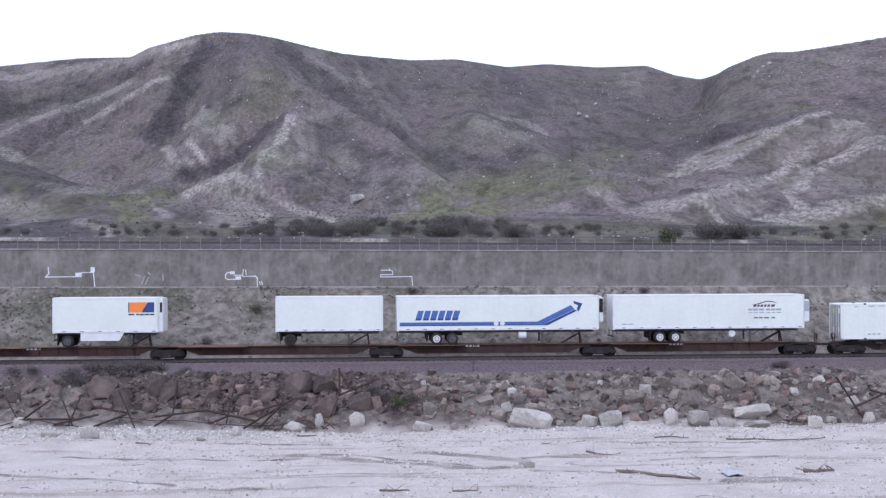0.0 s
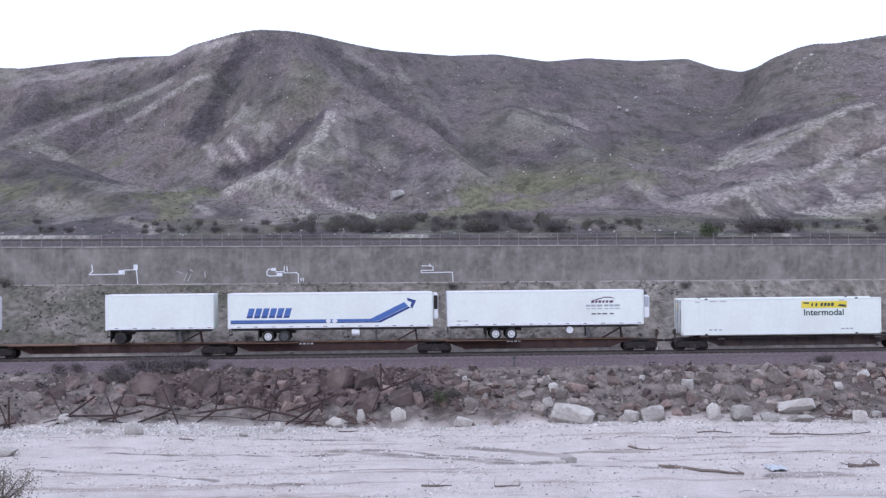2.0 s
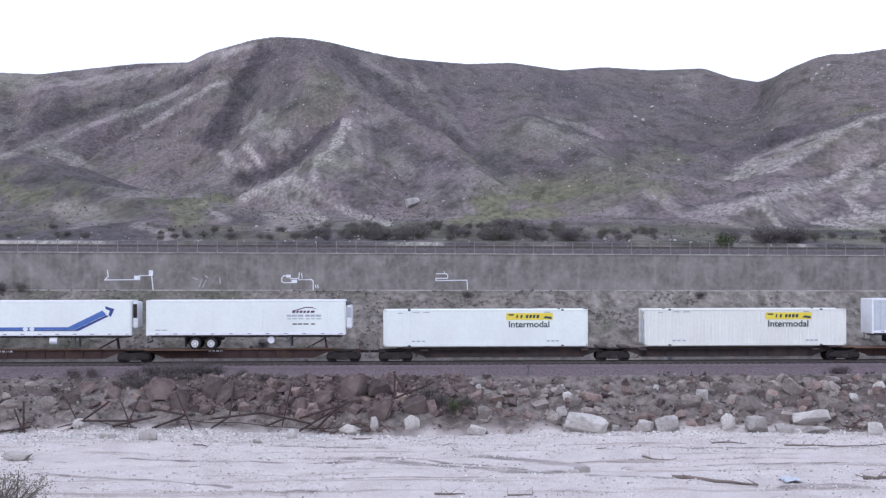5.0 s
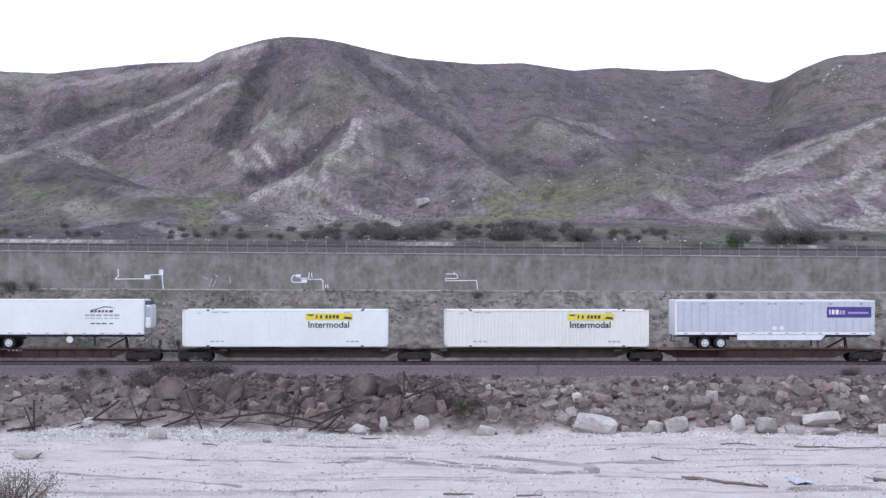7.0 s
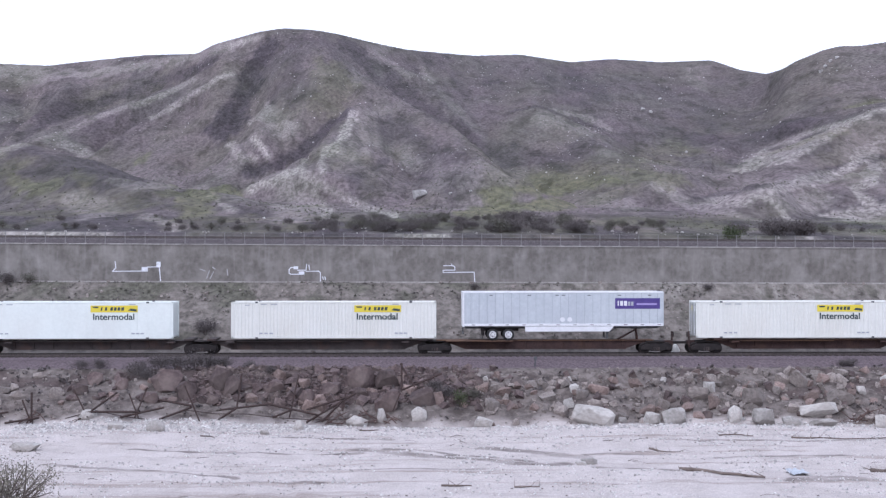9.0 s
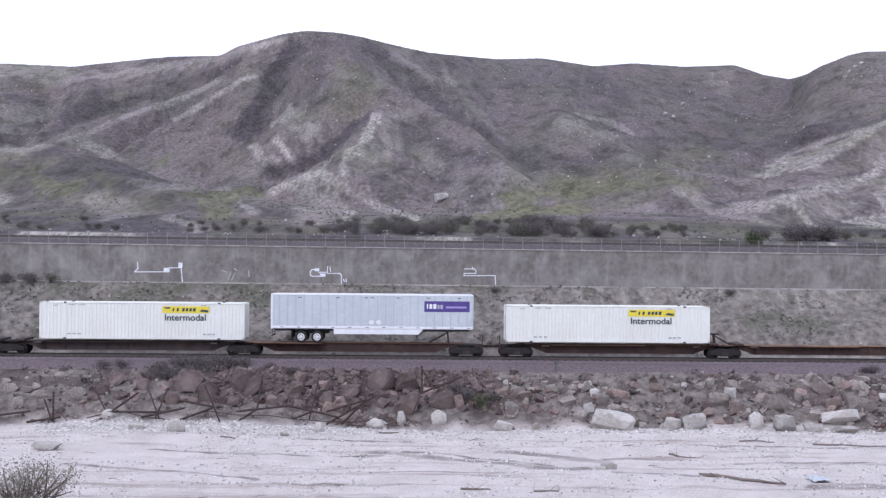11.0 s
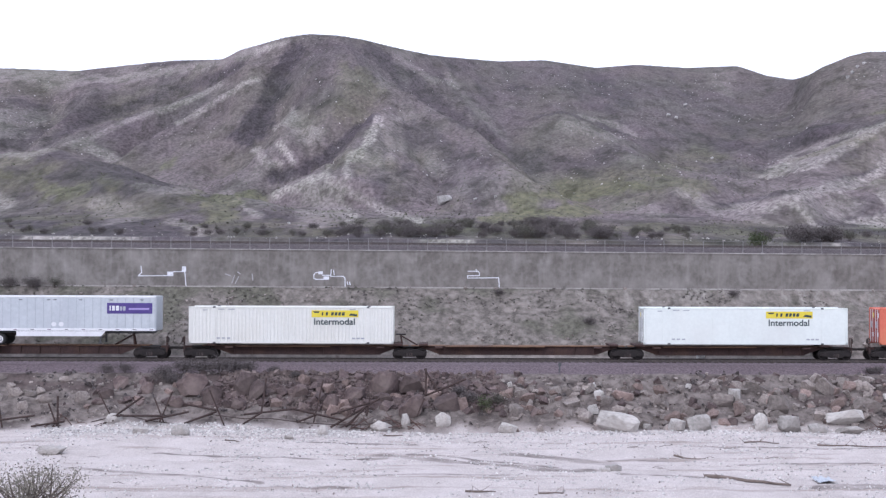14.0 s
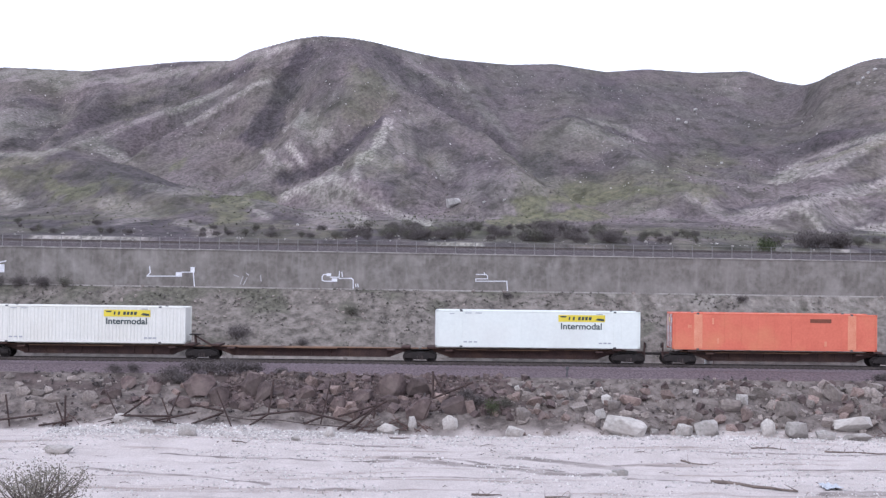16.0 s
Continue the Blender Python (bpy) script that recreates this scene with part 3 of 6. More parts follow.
# end of the patches


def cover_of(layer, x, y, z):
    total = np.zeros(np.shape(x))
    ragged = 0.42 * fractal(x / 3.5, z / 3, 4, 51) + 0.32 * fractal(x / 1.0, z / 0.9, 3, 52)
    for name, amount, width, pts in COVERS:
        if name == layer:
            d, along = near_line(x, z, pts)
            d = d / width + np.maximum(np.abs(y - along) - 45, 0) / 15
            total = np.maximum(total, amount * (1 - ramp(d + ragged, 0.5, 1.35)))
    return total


def build_ground():
    ys = [-1500, -700, -300, -120, -60, -30, -12, -4, 0, 4, 8, 12]
    ys += list(np.arange(16, 50, 2.0)) + list(np.arange(50, 60, 0.5)) + list(np.arange(60, 91, 0.16)) + list(np.arange(91, 101, 0.22)) + list(np.arange(101, 109, 0.5))
    ys += list(np.arange(109, 118, 0.22)) + [118.1, 118.2, 119, 120, 122, 124, 126] + list(np.arange(127, 300, 1.1)) + list(np.arange(300, 625, 1.8))
    ys += [640, 680, 740, 820, 950, 1200, 1600, 2200, 3000, 4500]
    us = list(np.linspace(-1, 1, 761))
    for k in range(1, 14):
        us += [1 + 0.045 * k ** 1.9, -1 - 0.045 * k ** 1.9]
    us = np.array(sorted(us))
    ys = np.array(ys, float)
    yy, uu = np.meshgrid(ys, us, indexing="ij")
    xx = uu * (22 + 0.42 * np.abs(yy))
    zz = land(xx, yy)
    sunk = ramp(np.abs(uu), 3.0, 6.0) * ramp(yy, 300, 2000)
    zz = zz * (1 - sunk) + 20 * sunk
    rows, cols = yy.shape
    me = bpy.data.meshes.new("ground")
    idx = np.arange(rows * cols).reshape(rows, cols)
    quads = np.stack([idx[:-1, :-1], idx[:-1, 1:], idx[1:, 1:], idx[1:, :-1]], -1).reshape(-1, 4)
    me.from_pydata(np.stack([xx, yy, zz], -1).reshape(-1, 3).tolist(), [], quads.tolist())
    # layers of cover
    hill = ramp(yy, 126, 131)
    patch = fractal(xx / 14, yy / 60, 4, 53)
    drift = fractal(xx / 5, yy / 22, 4, 55)
    u = xx / np.maximum(yy, 1.0)
    high = ramp(yy, 300, 420)
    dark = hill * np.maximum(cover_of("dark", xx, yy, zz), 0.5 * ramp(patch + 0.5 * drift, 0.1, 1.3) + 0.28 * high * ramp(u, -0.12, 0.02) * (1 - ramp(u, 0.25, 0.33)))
    bare = hill * np.maximum(cover_of("bare", xx, yy, zz) * (0.7 + 0.3 * ramp(drift, -0.6, 0.3)), 0.22 * ramp(-patch + 0.6 * drift, 0.5, 1.3) * ramp(yy, 150, 180))
    dark = np.maximum(dark, 0.9 * ramp(yy, 126.5, 128.5) * (1 - ramp(yy, 165, 195)) * ramp(fractal(xx / 5, yy / 9, 4, 64) + 0.4 * (1 - ramp(xx, -35, -8)), -0.7, 0.3))
    foothill = ramp(hills(xx, yy) - mountain(xx, yy)[0], -1.5, 1.5) * ramp(yy, 140, 160)
    dark = np.maximum(dark, 0.8 * foothill * ramp(fractal(xx / 7, yy / 14, 4, 69), -0.5, 0.45))
    olive = hill * np.maximum(np.maximum(np.maximum(cover_of("olive", xx, yy, zz), 0.5 * foothill * ramp(drift, -0.6, 0.4)), 0.55 * ramp(yy, 128, 132) * (1 - ramp(yy, 165, 190)) * ramp(drift, -0.5, 0.3)), 0.35 * ramp(fractal(xx / 22, yy / 70, 4, 65), -0.2, 0.7))
    green = hill * np.maximum(cover_of("green", xx, yy, zz), 0.5 * ramp(yy, 132, 138) * (1 - ramp(yy, 165, 190)) * ramp(fractal(xx / 7, yy / 12, 4, 61), -0.2, 0.6))
    green = np.maximum(green, hill * 0.3 * ramp(fractal(xx / 9, yy / 30, 4, 68), 0.3, 0.9) * (1 - ramp(yy, 250, 330)))
    strip = ramp(yy, 127.6, 128.6) * (1 - ramp(yy, 130.2, 131)) * ramp(fractal(xx / 9, 0 * xx, 3, 58), 0.1, 0.4)
    # darker lines in place of the shade in wheel ruts and low sand ridges
    rut_shade = np.zeros_like(zz)
    for (ax, ay), (bx, by), wide in RUT_SHADE:
        f = np.clip(((xx - ax) * (bx - ax) + (yy - ay) * (by - ay)) / ((bx - ax) ** 2 + (by - ay) ** 2), 0, 1)
        d = np.hypot(xx - ax - f * (bx - ax), (yy - ay - f * (by - ay)) + 0.16 * smooth_noise(xx / 2, 0 * xx, 59))
        rut_shade = np.maximum(rut_shade, (1 - ramp(d, wide * 1.1, wide * 1.9)) * np.clip(0.75 + 0.4 * smooth_noise(xx / 1.1, yy, 60), 0, 1))
    layers = {
        "soil": ramp(yy + 0.5 * fractal(xx / 2, yy / 2, 3, 53), 91.8, 93.2) * (1 - 0.65 * ramp(yy, 106.8, 107.6)),
        "brownsoil": 0.85 * ramp(yy + 0.6 * fractal(xx / 2, yy / 2, 3, 48), 94.2, 95.4) * (1 - ramp(yy, 99.6, 100.4)) * ramp(fractal(xx / 4, yy / 2, 3, 49) + 1.2 * (1 - ramp(xx, -2, 8)) - 1.0 * (1 - ramp(xx, -24, -17)), 0.1, 0.8),
        "ballast": ramp(yy + 0.35 * fractal(xx / 1.5, yy / 1.5, 3, 54), 100.2, 100.9) * (1 - ramp(yy, 106.5, 107.2)),
        "cut": ramp(yy, 108.6, 109.8) * (1 - ramp(yy, 118, 119)),
        "cutgrass": ramp(yy, 109.4, 110.5) * (1 - ramp(yy, 117.6, 118)) * 0.75 * ramp(fractal(xx / 4, yy / 2.5, 4, 62) - 0.55 * ramp(xx, -12, 8), -0.2, 0.5),
        "hill": hill, "olive": olive, "dark": dark, "bare": np.maximum(np.maximum(bare, 0.85 * strip), 0.5 * ramp(yy + 0.8 * smooth_noise(xx / 1.2, 0 * xx, 66), 114.4, 116.4) * (1 - ramp(yy, 117.7, 118)) * ramp(xx, -4, 22) * ramp(smooth_noise(xx / 0.7, yy / 4, 67), -0.7, 0.5)), "green": green * 0.85, "rut_shade": rut_shade * 0.8,
    }
    for name, values in layers.items():
        at = me.attributes.new(name, "FLOAT", "POINT")
        at.data.foreach_set("value", values.astype(np.float32).ravel())
    me.materials.append(GROUND)
    me.shade_smooth()
    me.update()
    return tagged(new("ground", me), "pale sandy dry wash, stony bank and scrubby eroded hills", "ground", kind="structure")


ground = build_ground()


def long_strip(name, x0, x1, step, section, material, label="", category="wall", lift=None):
    """A section in y, z drawn along x, lifted by lift(x)."""
    bm = bmesh.new()
    rings = []
    for x in np.arange(x0, x1 + 0.1, step):
        rings.append([bm.verts.new((x, y, z + (lift(x) if lift else 0))) for y, z in section])
    n = len(section)
    for a, b in zip(rings, rings[1:]):
        for i in range(n):
            bm.faces.new((a[i], a[(i + 1) % n], b[(i + 1) % n], b[i]))
    bm.faces.new(rings[0][::-1])
    bm.faces.new(rings[-1])
    bmesh.ops.recalc_face_normals(bm, faces=bm.faces[:])
    me = mesh_of(name, bm)
    me.materials.append(material)
    return tagged(new(name, me), label, category, kind="structure")


wall = long_strip("wall_retaining", -150, 150, 2, [(118.0, -3.9), (118.5, -3.9), (118.5, 0), (118.0, 0)], CONCRETE, "long grey stained concrete retaining wall above the cut", "wall", wall_top)
coping = long_strip("trim_coping", -150, 150, 2, [(117.93, 0.003), (118.56, 0.003), (118.56, 0.09), (117.93, 0.09)], CONCRETE_EDGE, "pale concrete coping along the wall top", "trim", wall_top)
footing = long_strip("trim_footing", -150, 150, 2, [(117.5, -0.4), (117.997, -0.4), (117.997, 0.06), (117.5, 0.06)], CONCRETE_EDGE, "pale concrete footing ledge along the wall foot", "trim", wall_foot)

TRACK_Y = 105.52
STEEL_RAIL = surface("worn_rail_steel", (0.06, 0.05, 0.05), (0.13, 0.11, 0.1), 4, 0.45, 0.1, 30, metal=0.5)
BALLAST = surface("crushed_stone_ballast", (0.08, 0.063, 0.071), (0.172, 0.139, 0.152), 5, 0.95, 0.8, 16, bump_dist=0.05)
DARK_BALLAST = surface("sooty_dark_ballast", (0.045, 0.038, 0.04), (0.105, 0.09, 0.092), 3, 0.95, 0.8, 12, bump_dist=0.05)
TIE = surface("dark_creosoted_timber", (0.03, 0.025, 0.022), (0.075, 0.06, 0.05), 3, 0.9, 0.3, 25)

bed = long_strip("ballast_bed", -170, 170, 2, [(102.9, -0.7), (108.2, -0.7), (107.0, -0.2), (104.0, -0.2)], BALLAST, "purple-grey crushed stone ballast under the track", "ballast")
upper_bed = long_strip("upper_ballast_bed", -170, 170, 2, [(119.0, -0.35), (126.6, -0.35), (124.6, 0.62), (120.6, 0.62)], DARK_BALLAST, "dark crushed stone ballast of the upper track", "ballast", wall_top)


def rail(name, y, z, lift, label):
    sec = [(y - 0.075, z - 0.17), (y + 0.075, z - 0.17), (y + 0.02, z - 0.13), (y + 0.02, z - 0.04), (y + 0.036, z - 0.035), (y + 0.036, z), (y - 0.036, z), (y - 0.036, z - 0.035), (y - 0.02, z - 0.04), (y - 0.02, z - 0.13)]
    return long_strip(name, -170, 170, 4, sec, STEEL_RAIL, label, "rail", lift)


for dy in (-0.735, 0.735):
    rail("rail", TRACK_Y + dy, 0.0, None, "worn steel running rail on dark ties")
    rail("upper_rail", 122.6 + dy, 0.82, wall_top, "dark steel rail of the upper track")

# ---- the train ----
DECK = 1.24
FACE_Y = TRACK_Y


def gone(t):
    """How far the train has rolled at t seconds."""
    return 8.1898 * t + 0.000756 * t * t + 0.000375 * t ** 3


movers, rollers = [], []


def empty(name, m):
    ob = new(name)
    ob.empty_display_size = 0.3
    ob.matrix_basis = m
    return ob


BLUE = surface("blue_vinyl", (0.05, 0.11, 0.33), (0.065, 0.14, 0.4), 2, 0.4, 0, 20)
DEEP_BLUE = surface("deep_blue_vinyl", (0.02, 0.04, 0.17), (0.03, 0.055, 0.22), 2, 0.4, 0, 20)
YELLOW = surface("yellow_vinyl", (0.62, 0.5, 0.03), (0.7, 0.58, 0.05), 2, 0.4, 0, 20)
INK = surface("dark_grey_green_lettering", (0.016, 0.034, 0.038), (0.026, 0.048, 0.053), 2, 0.5, 0, 20)
PURPLE = surface("purple_vinyl", (0.05, 0.03, 0.17), (0.075, 0.045, 0.22), 2, 0.4, 0, 20)
MAROON = surface("maroon_lettering", (0.075, 0.03, 0.07), (0.115, 0.05, 0.1), 2, 0.5, 0, 20)
GREY_TEXT = surface("grey_lettering", (0.3, 0.32, 0.36), (0.38, 0.4, 0.44), 2, 0.5, 0, 20)
LILAC = surface("pale_lilac_lettering", (0.3, 0.24, 0.5), (0.36, 0.3, 0.56), 2, 0.5, 0, 20)
ORANGE = surface("faded_orange_container_paint", (0.54, 0.125, 0.075), (0.62, 0.16, 0.1), 0.7, 0.5, 0.05, 6, dirt=(0.6, 0.25, 0.12), dirt_amount=0.5)
ORANGE_PALE = surface("scuffed_pale_orange_paint", (0.58, 0.2, 0.115), (0.66, 0.29, 0.18), 2, 0.6, 0.05, 10)
SILVER = surface("pale_blue_grey_sheet_metal", (0.42, 0.455, 0.485), (0.5, 0.535, 0.565), 0.6, 0.45, 0.0, 5, dirt=(0.4, 0.42, 0.46), dirt_amount=0.5)
TRIM_WHITE = surface("white_metal_trim", (0.62, 0.63, 0.65), (0.74, 0.75, 0.77), 2, 0.45, 0, 20)
TYRE = surface("black_rubber", (0.012, 0.012, 0.013), (0.03, 0.029, 0.028), 6, 0.85, 0.2, 40)
RIM = surface("white_wheel_rim", (0.5, 0.5, 0.51), (0.68, 0.68, 0.69), 5, 0.5, 0.1, 40)
DARK_GREY = surface("dark_grey_metal", (0.05, 0.052, 0.056), (0.09, 0.092, 0.098), 3, 0.6, 0.1, 25)
ORANGE_VINYL = surface("orange_vinyl", (0.75, 0.2, 0.03), (0.85, 0.26, 0.05), 2, 0.4, 0, 20)


def corrugated(x0, x1, y, z0, z1, pitch, depth):
    """A sheet with upright ribs whose face looks to -y."""
    bm = bmesh.new()
    xs, x = [], x0
    while x < x1 - 0.01:
        for f, d in ((0.0, 0.0), (0.3, 0.0), (0.42, depth), (0.88, depth)):
            if x + f * pitch < x1:
                xs.append((x + f * pitch, d))
        x += pitch
    xs.append((x1, 0.0))
    low = [bm.verts.new((a, y + d, z0)) for a, d in xs]
    top = [bm.verts.new((a, y + d, z1)) for a, d in xs]
    for i in range(len(xs) - 1):
        bm.faces.new((low[i], low[i + 1], top[i + 1], top[i]))
    return bm


def plate(parent, name, material, outline, y, label=""):
    """A flat marking 4 mm thick; outline in x, z."""
    bm = prism(bmesh.new(), outline, y - 0.004, y)
    bmesh.ops.recalc_face_normals(bm, faces=bm.faces[:])
    return part(name, bm, material, parent, label)


def rect(x0, x1, z0, z1, slant=0.0):
    return [(x0, z0), (x1, z0), (x1 + slant, z1), (x0 + slant, z1)]


def word(text, height, width, x, y, z, material, parent, label):
    cu = bpy.data.curves.new("word", "FONT")
    cu.body, cu.size, cu.extrude, cu.offset = text, 1.0, 0.004, 0.017
    tmp = new("word", cu)
    bpy.context.view_layer.update()
    me = bpy.data.meshes.new_from_object(tmp.evaluated_get(bpy.context.evaluated_depsgraph_get()))
    bpy.data.objects.remove(tmp)
    me.materials.clear()
    co = np.array([v.co for v in me.vertices])
    low, high = co.min(0), co.max(0)
    for v in me.vertices:
        v.co = (x + (v.co.x - low[0]) / (high[0] - low[0]) * width, y - 0.006 + 0.5 * v.co.z, z + (v.co.y - low[1]) / (high[1] - low[1]) * height)
    return part("lettering", me, material, parent, label)


W, H = 2.6, 2.88


def container(x, paint, label, ribs=0.0, pale_end=None, logo=True, door_paint=None, long=16.05):
    """A 53-foot box; x is its left end when the clip begins."""
    ob = empty("shipping_container", pose(x, FACE_Y, DECK))
    tagged(ob, label, "container", "containers on the train")
    y = -W / 2
    core = rounded(boxes((0.06, long - 0.06, y + 0.05, -y - 0.05, 0.1, H - 0.06)), 0.02)
    part("body", core, paint, ob)
    if ribs:
        part("side_panel", corrugated(0.16, long - 0.16, y + 0.008, 0.16, H - 0.12, ribs, 0.035), paint, ob)
        part("side_panel", corrugated(0.16, long - 0.16, -y - 0.045, 0.16, H - 0.12, ribs, 0.035), paint, ob)
    else:
        for k in range(12):
            a = 0.17 + k * (long - 0.34) / 12
            part("side_panel", rounded(boxes((a + 0.0015, a + (long - 0.34) / 12 - 0.0015, y + 0.012, y + 0.06, 0.16, H - 0.12)), 0.006), paint, ob)
    for side in (y, -y - 0.12):
        part("top_rail", rounded(boxes((0.02, long - 0.02, side, side + 0.12, H - 0.12, H)), 0.02), paint, ob)
        part("bottom_rail", rounded(boxes((0.02, long - 0.02, side, side + 0.12, 0.0, 0.16)), 0.02), paint, ob)
        for a in (0.0, long - 0.16):
            part("corner_post", rounded(boxes((a, a + 0.16, side, side + 0.12, 0.003, H - 0.003)), 0.02), paint, ob)
        for a in (1.9, long - 2.1):
            part("lifting_post", rounded(boxes((a - (0.2 if pale_end else 0), a + (0.45 if pale_end else 0.2), side - 0.004 if side < 0 else side, side + 0.12, 0.1, H - 0.1)), 0.012), pale_end or paint, ob)
            part("lifting_casting", rounded(boxes((a - 0.02, a + 0.22, side - 0.006, side + 0.13, H - 0.13, H + 0.02)), 0.02), DARK_GREY, ob, "dark steel lifting casting")
            part("foot_casting", rounded(boxes((a - 0.02, a + 0.22, side - 0.006, side + 0.13, -0.005, 0.12)), 0.015), DARK_GREY, ob, "dark steel foot casting")
    for k in range(2):
        a = y + 0.14 + k * (W / 2 - 0.14)
        door = part("door", rounded(boxes((-0.0, 0.07, a + 0.01, a + W / 2 - 0.15, 0.17, H - 0.13)), 0.015), door_paint or DOOR_GREY, ob, "grimy container door")
        for c, d, e, m in ((0.1, 2.1, 2.5, YELLOW if k else TRIM_WHITE), (0.55, 1.3, 1.8, GREY_TEXT), (0.2, 0.6, 0.95, TRIM_WHITE)):
            part("sticker", boxes((-0.004, -0.0005, a + c, a + c + 0.3, d, e)), m, door, "faded door sticker")
        for b in (0.3, 0.8):
            part("lock_rod", rod(bmesh.new(), (-0.03, a + b, 0.15), (-0.03, a + b, H - 0.12), 0.02), TRIM_WHITE, door, "galvanised lock rod")
    part("roof", corrugated_roof(long, y), paint, ob)
    for piece in ob.children:
        piece.matrix_basis = pose(0.1, 0, 0) @ piece.matrix_basis
    if logo:
        part("logo_panel", rounded(boxes((9.72, 13.38, y - 0.004, y + 0.012, 2.06, 2.6)), 0.003), YELLOW, ob, "yellow logo panel")
        for k, (a, b) in enumerate(((10.5, 10.62), (10.82, 10.98), (11.24, 11.44), (11.52, 11.72), (11.8, 12.0), (12.08, 12.3))):
            plate(ob, "logo_bar", INK, rect(a, b, 2.2, 2.46, 0.04), y - 0.0045, "dark logo bar")
        plate(ob, "logo_bar", INK, [(9.8, 2.52), (10.36, 2.52), (10.3, 2.4), (9.95, 2.4)], y - 0.0045, "dark scroll-shaped logo bar")
        plate(ob, "logo_bar", INK, [(12.62, 2.2), (13.3, 2.12), (13.3, 2.3), (12.8, 2.36)], y - 0.0045, "dark scroll-shaped logo bar")
        word("Intermodal", 0.5, 3.2, 9.92, y + 0.002, 1.47, INK, ob, "dark grey-green Intermodal lettering")
        for a in (2.3, 2.7, 3.1, 12.9, 13.25, 13.6):
            plate(ob, "marking_bar", GREY_TEXT, rect(a, a + 0.26, 0.36, 0.46), y - 0.004, "small grey marking bar")
        for a in (2.4, 3.2, 12.7):
            plate(ob, "marking_bar", GREY_TEXT, rect(a, a + 0.5, H - 0.24, H - 0.18), y - 0.006, "small grey marking bar")
        plate(ob, "marking_bar", GREY_TEXT, rect(1.2, 1.55, H - 0.3, H - 0.24), y - 0.004, "small grey marking bar")
    movers.append((ob, x, FACE_Y, DECK))
    return ob


def corrugated_roof(long, y):
    bm = bmesh.new()
    xs = [(0.15 + k * (long - 0.3) / 72, (0.0, 0.03, 0.03, 0.0)[k % 4]) for k in range(73)]
    a = [bm.verts.new((x, y + 0.13, H - 0.065 + d)) for x, d in xs]
    b = [bm.verts.new((x, -y - 0.13, H - 0.065 + d)) for x, d in xs]
    for k in range(72):
        bm.faces.new((a[k], a[k + 1], b[k + 1], b[k]))
    return bm


def wheel_pair(parent, x, y, z, r=0.46, rim=RIM):
    """Twin road tyres on one side of an axle."""
    for dy in (0.0, 0.3):
        side = 1 if y < 0 else -1
        bm = lathe(bmesh.new(), [(-0.12, 0.26), (-0.13, 0.38), (-0.1, r - 0.02), (-0.06, r), (0.06, r), (0.1, r - 0.02), (0.13, 0.38), (0.12, 0.26)], 22)
        ty = part("tyre", bm, TYRE, parent, "black rubber tyre")
        ty.matrix_basis = pose(x, y + side * dy, z)
        if dy == 0.0:
            prof = [(-0.11, 0.29), (-0.136, 0.28), (-0.138, 0.23), (-0.127, 0.21), (-0.127, 0.12), (-0.17, 0.1), (-0.18, 0.04)]
            prof = prof if side > 0 else [(-a, b) for a, b in prof]
            part("rim", lathe(bmesh.new(), prof, 22), rim, ty, "pale steel wheel rim")
            for k in range(8):
                an = k * math.tau / 8
                part("hub_hole", rod(bmesh.new(), (0.165 * math.cos(an), -0.131 * side, 0.165 * math.sin(an)), (0.165 * math.cos(an), -0.12 * side, 0.165 * math.sin(an)), 0.04, 6), BLACK_STEEL, ty)


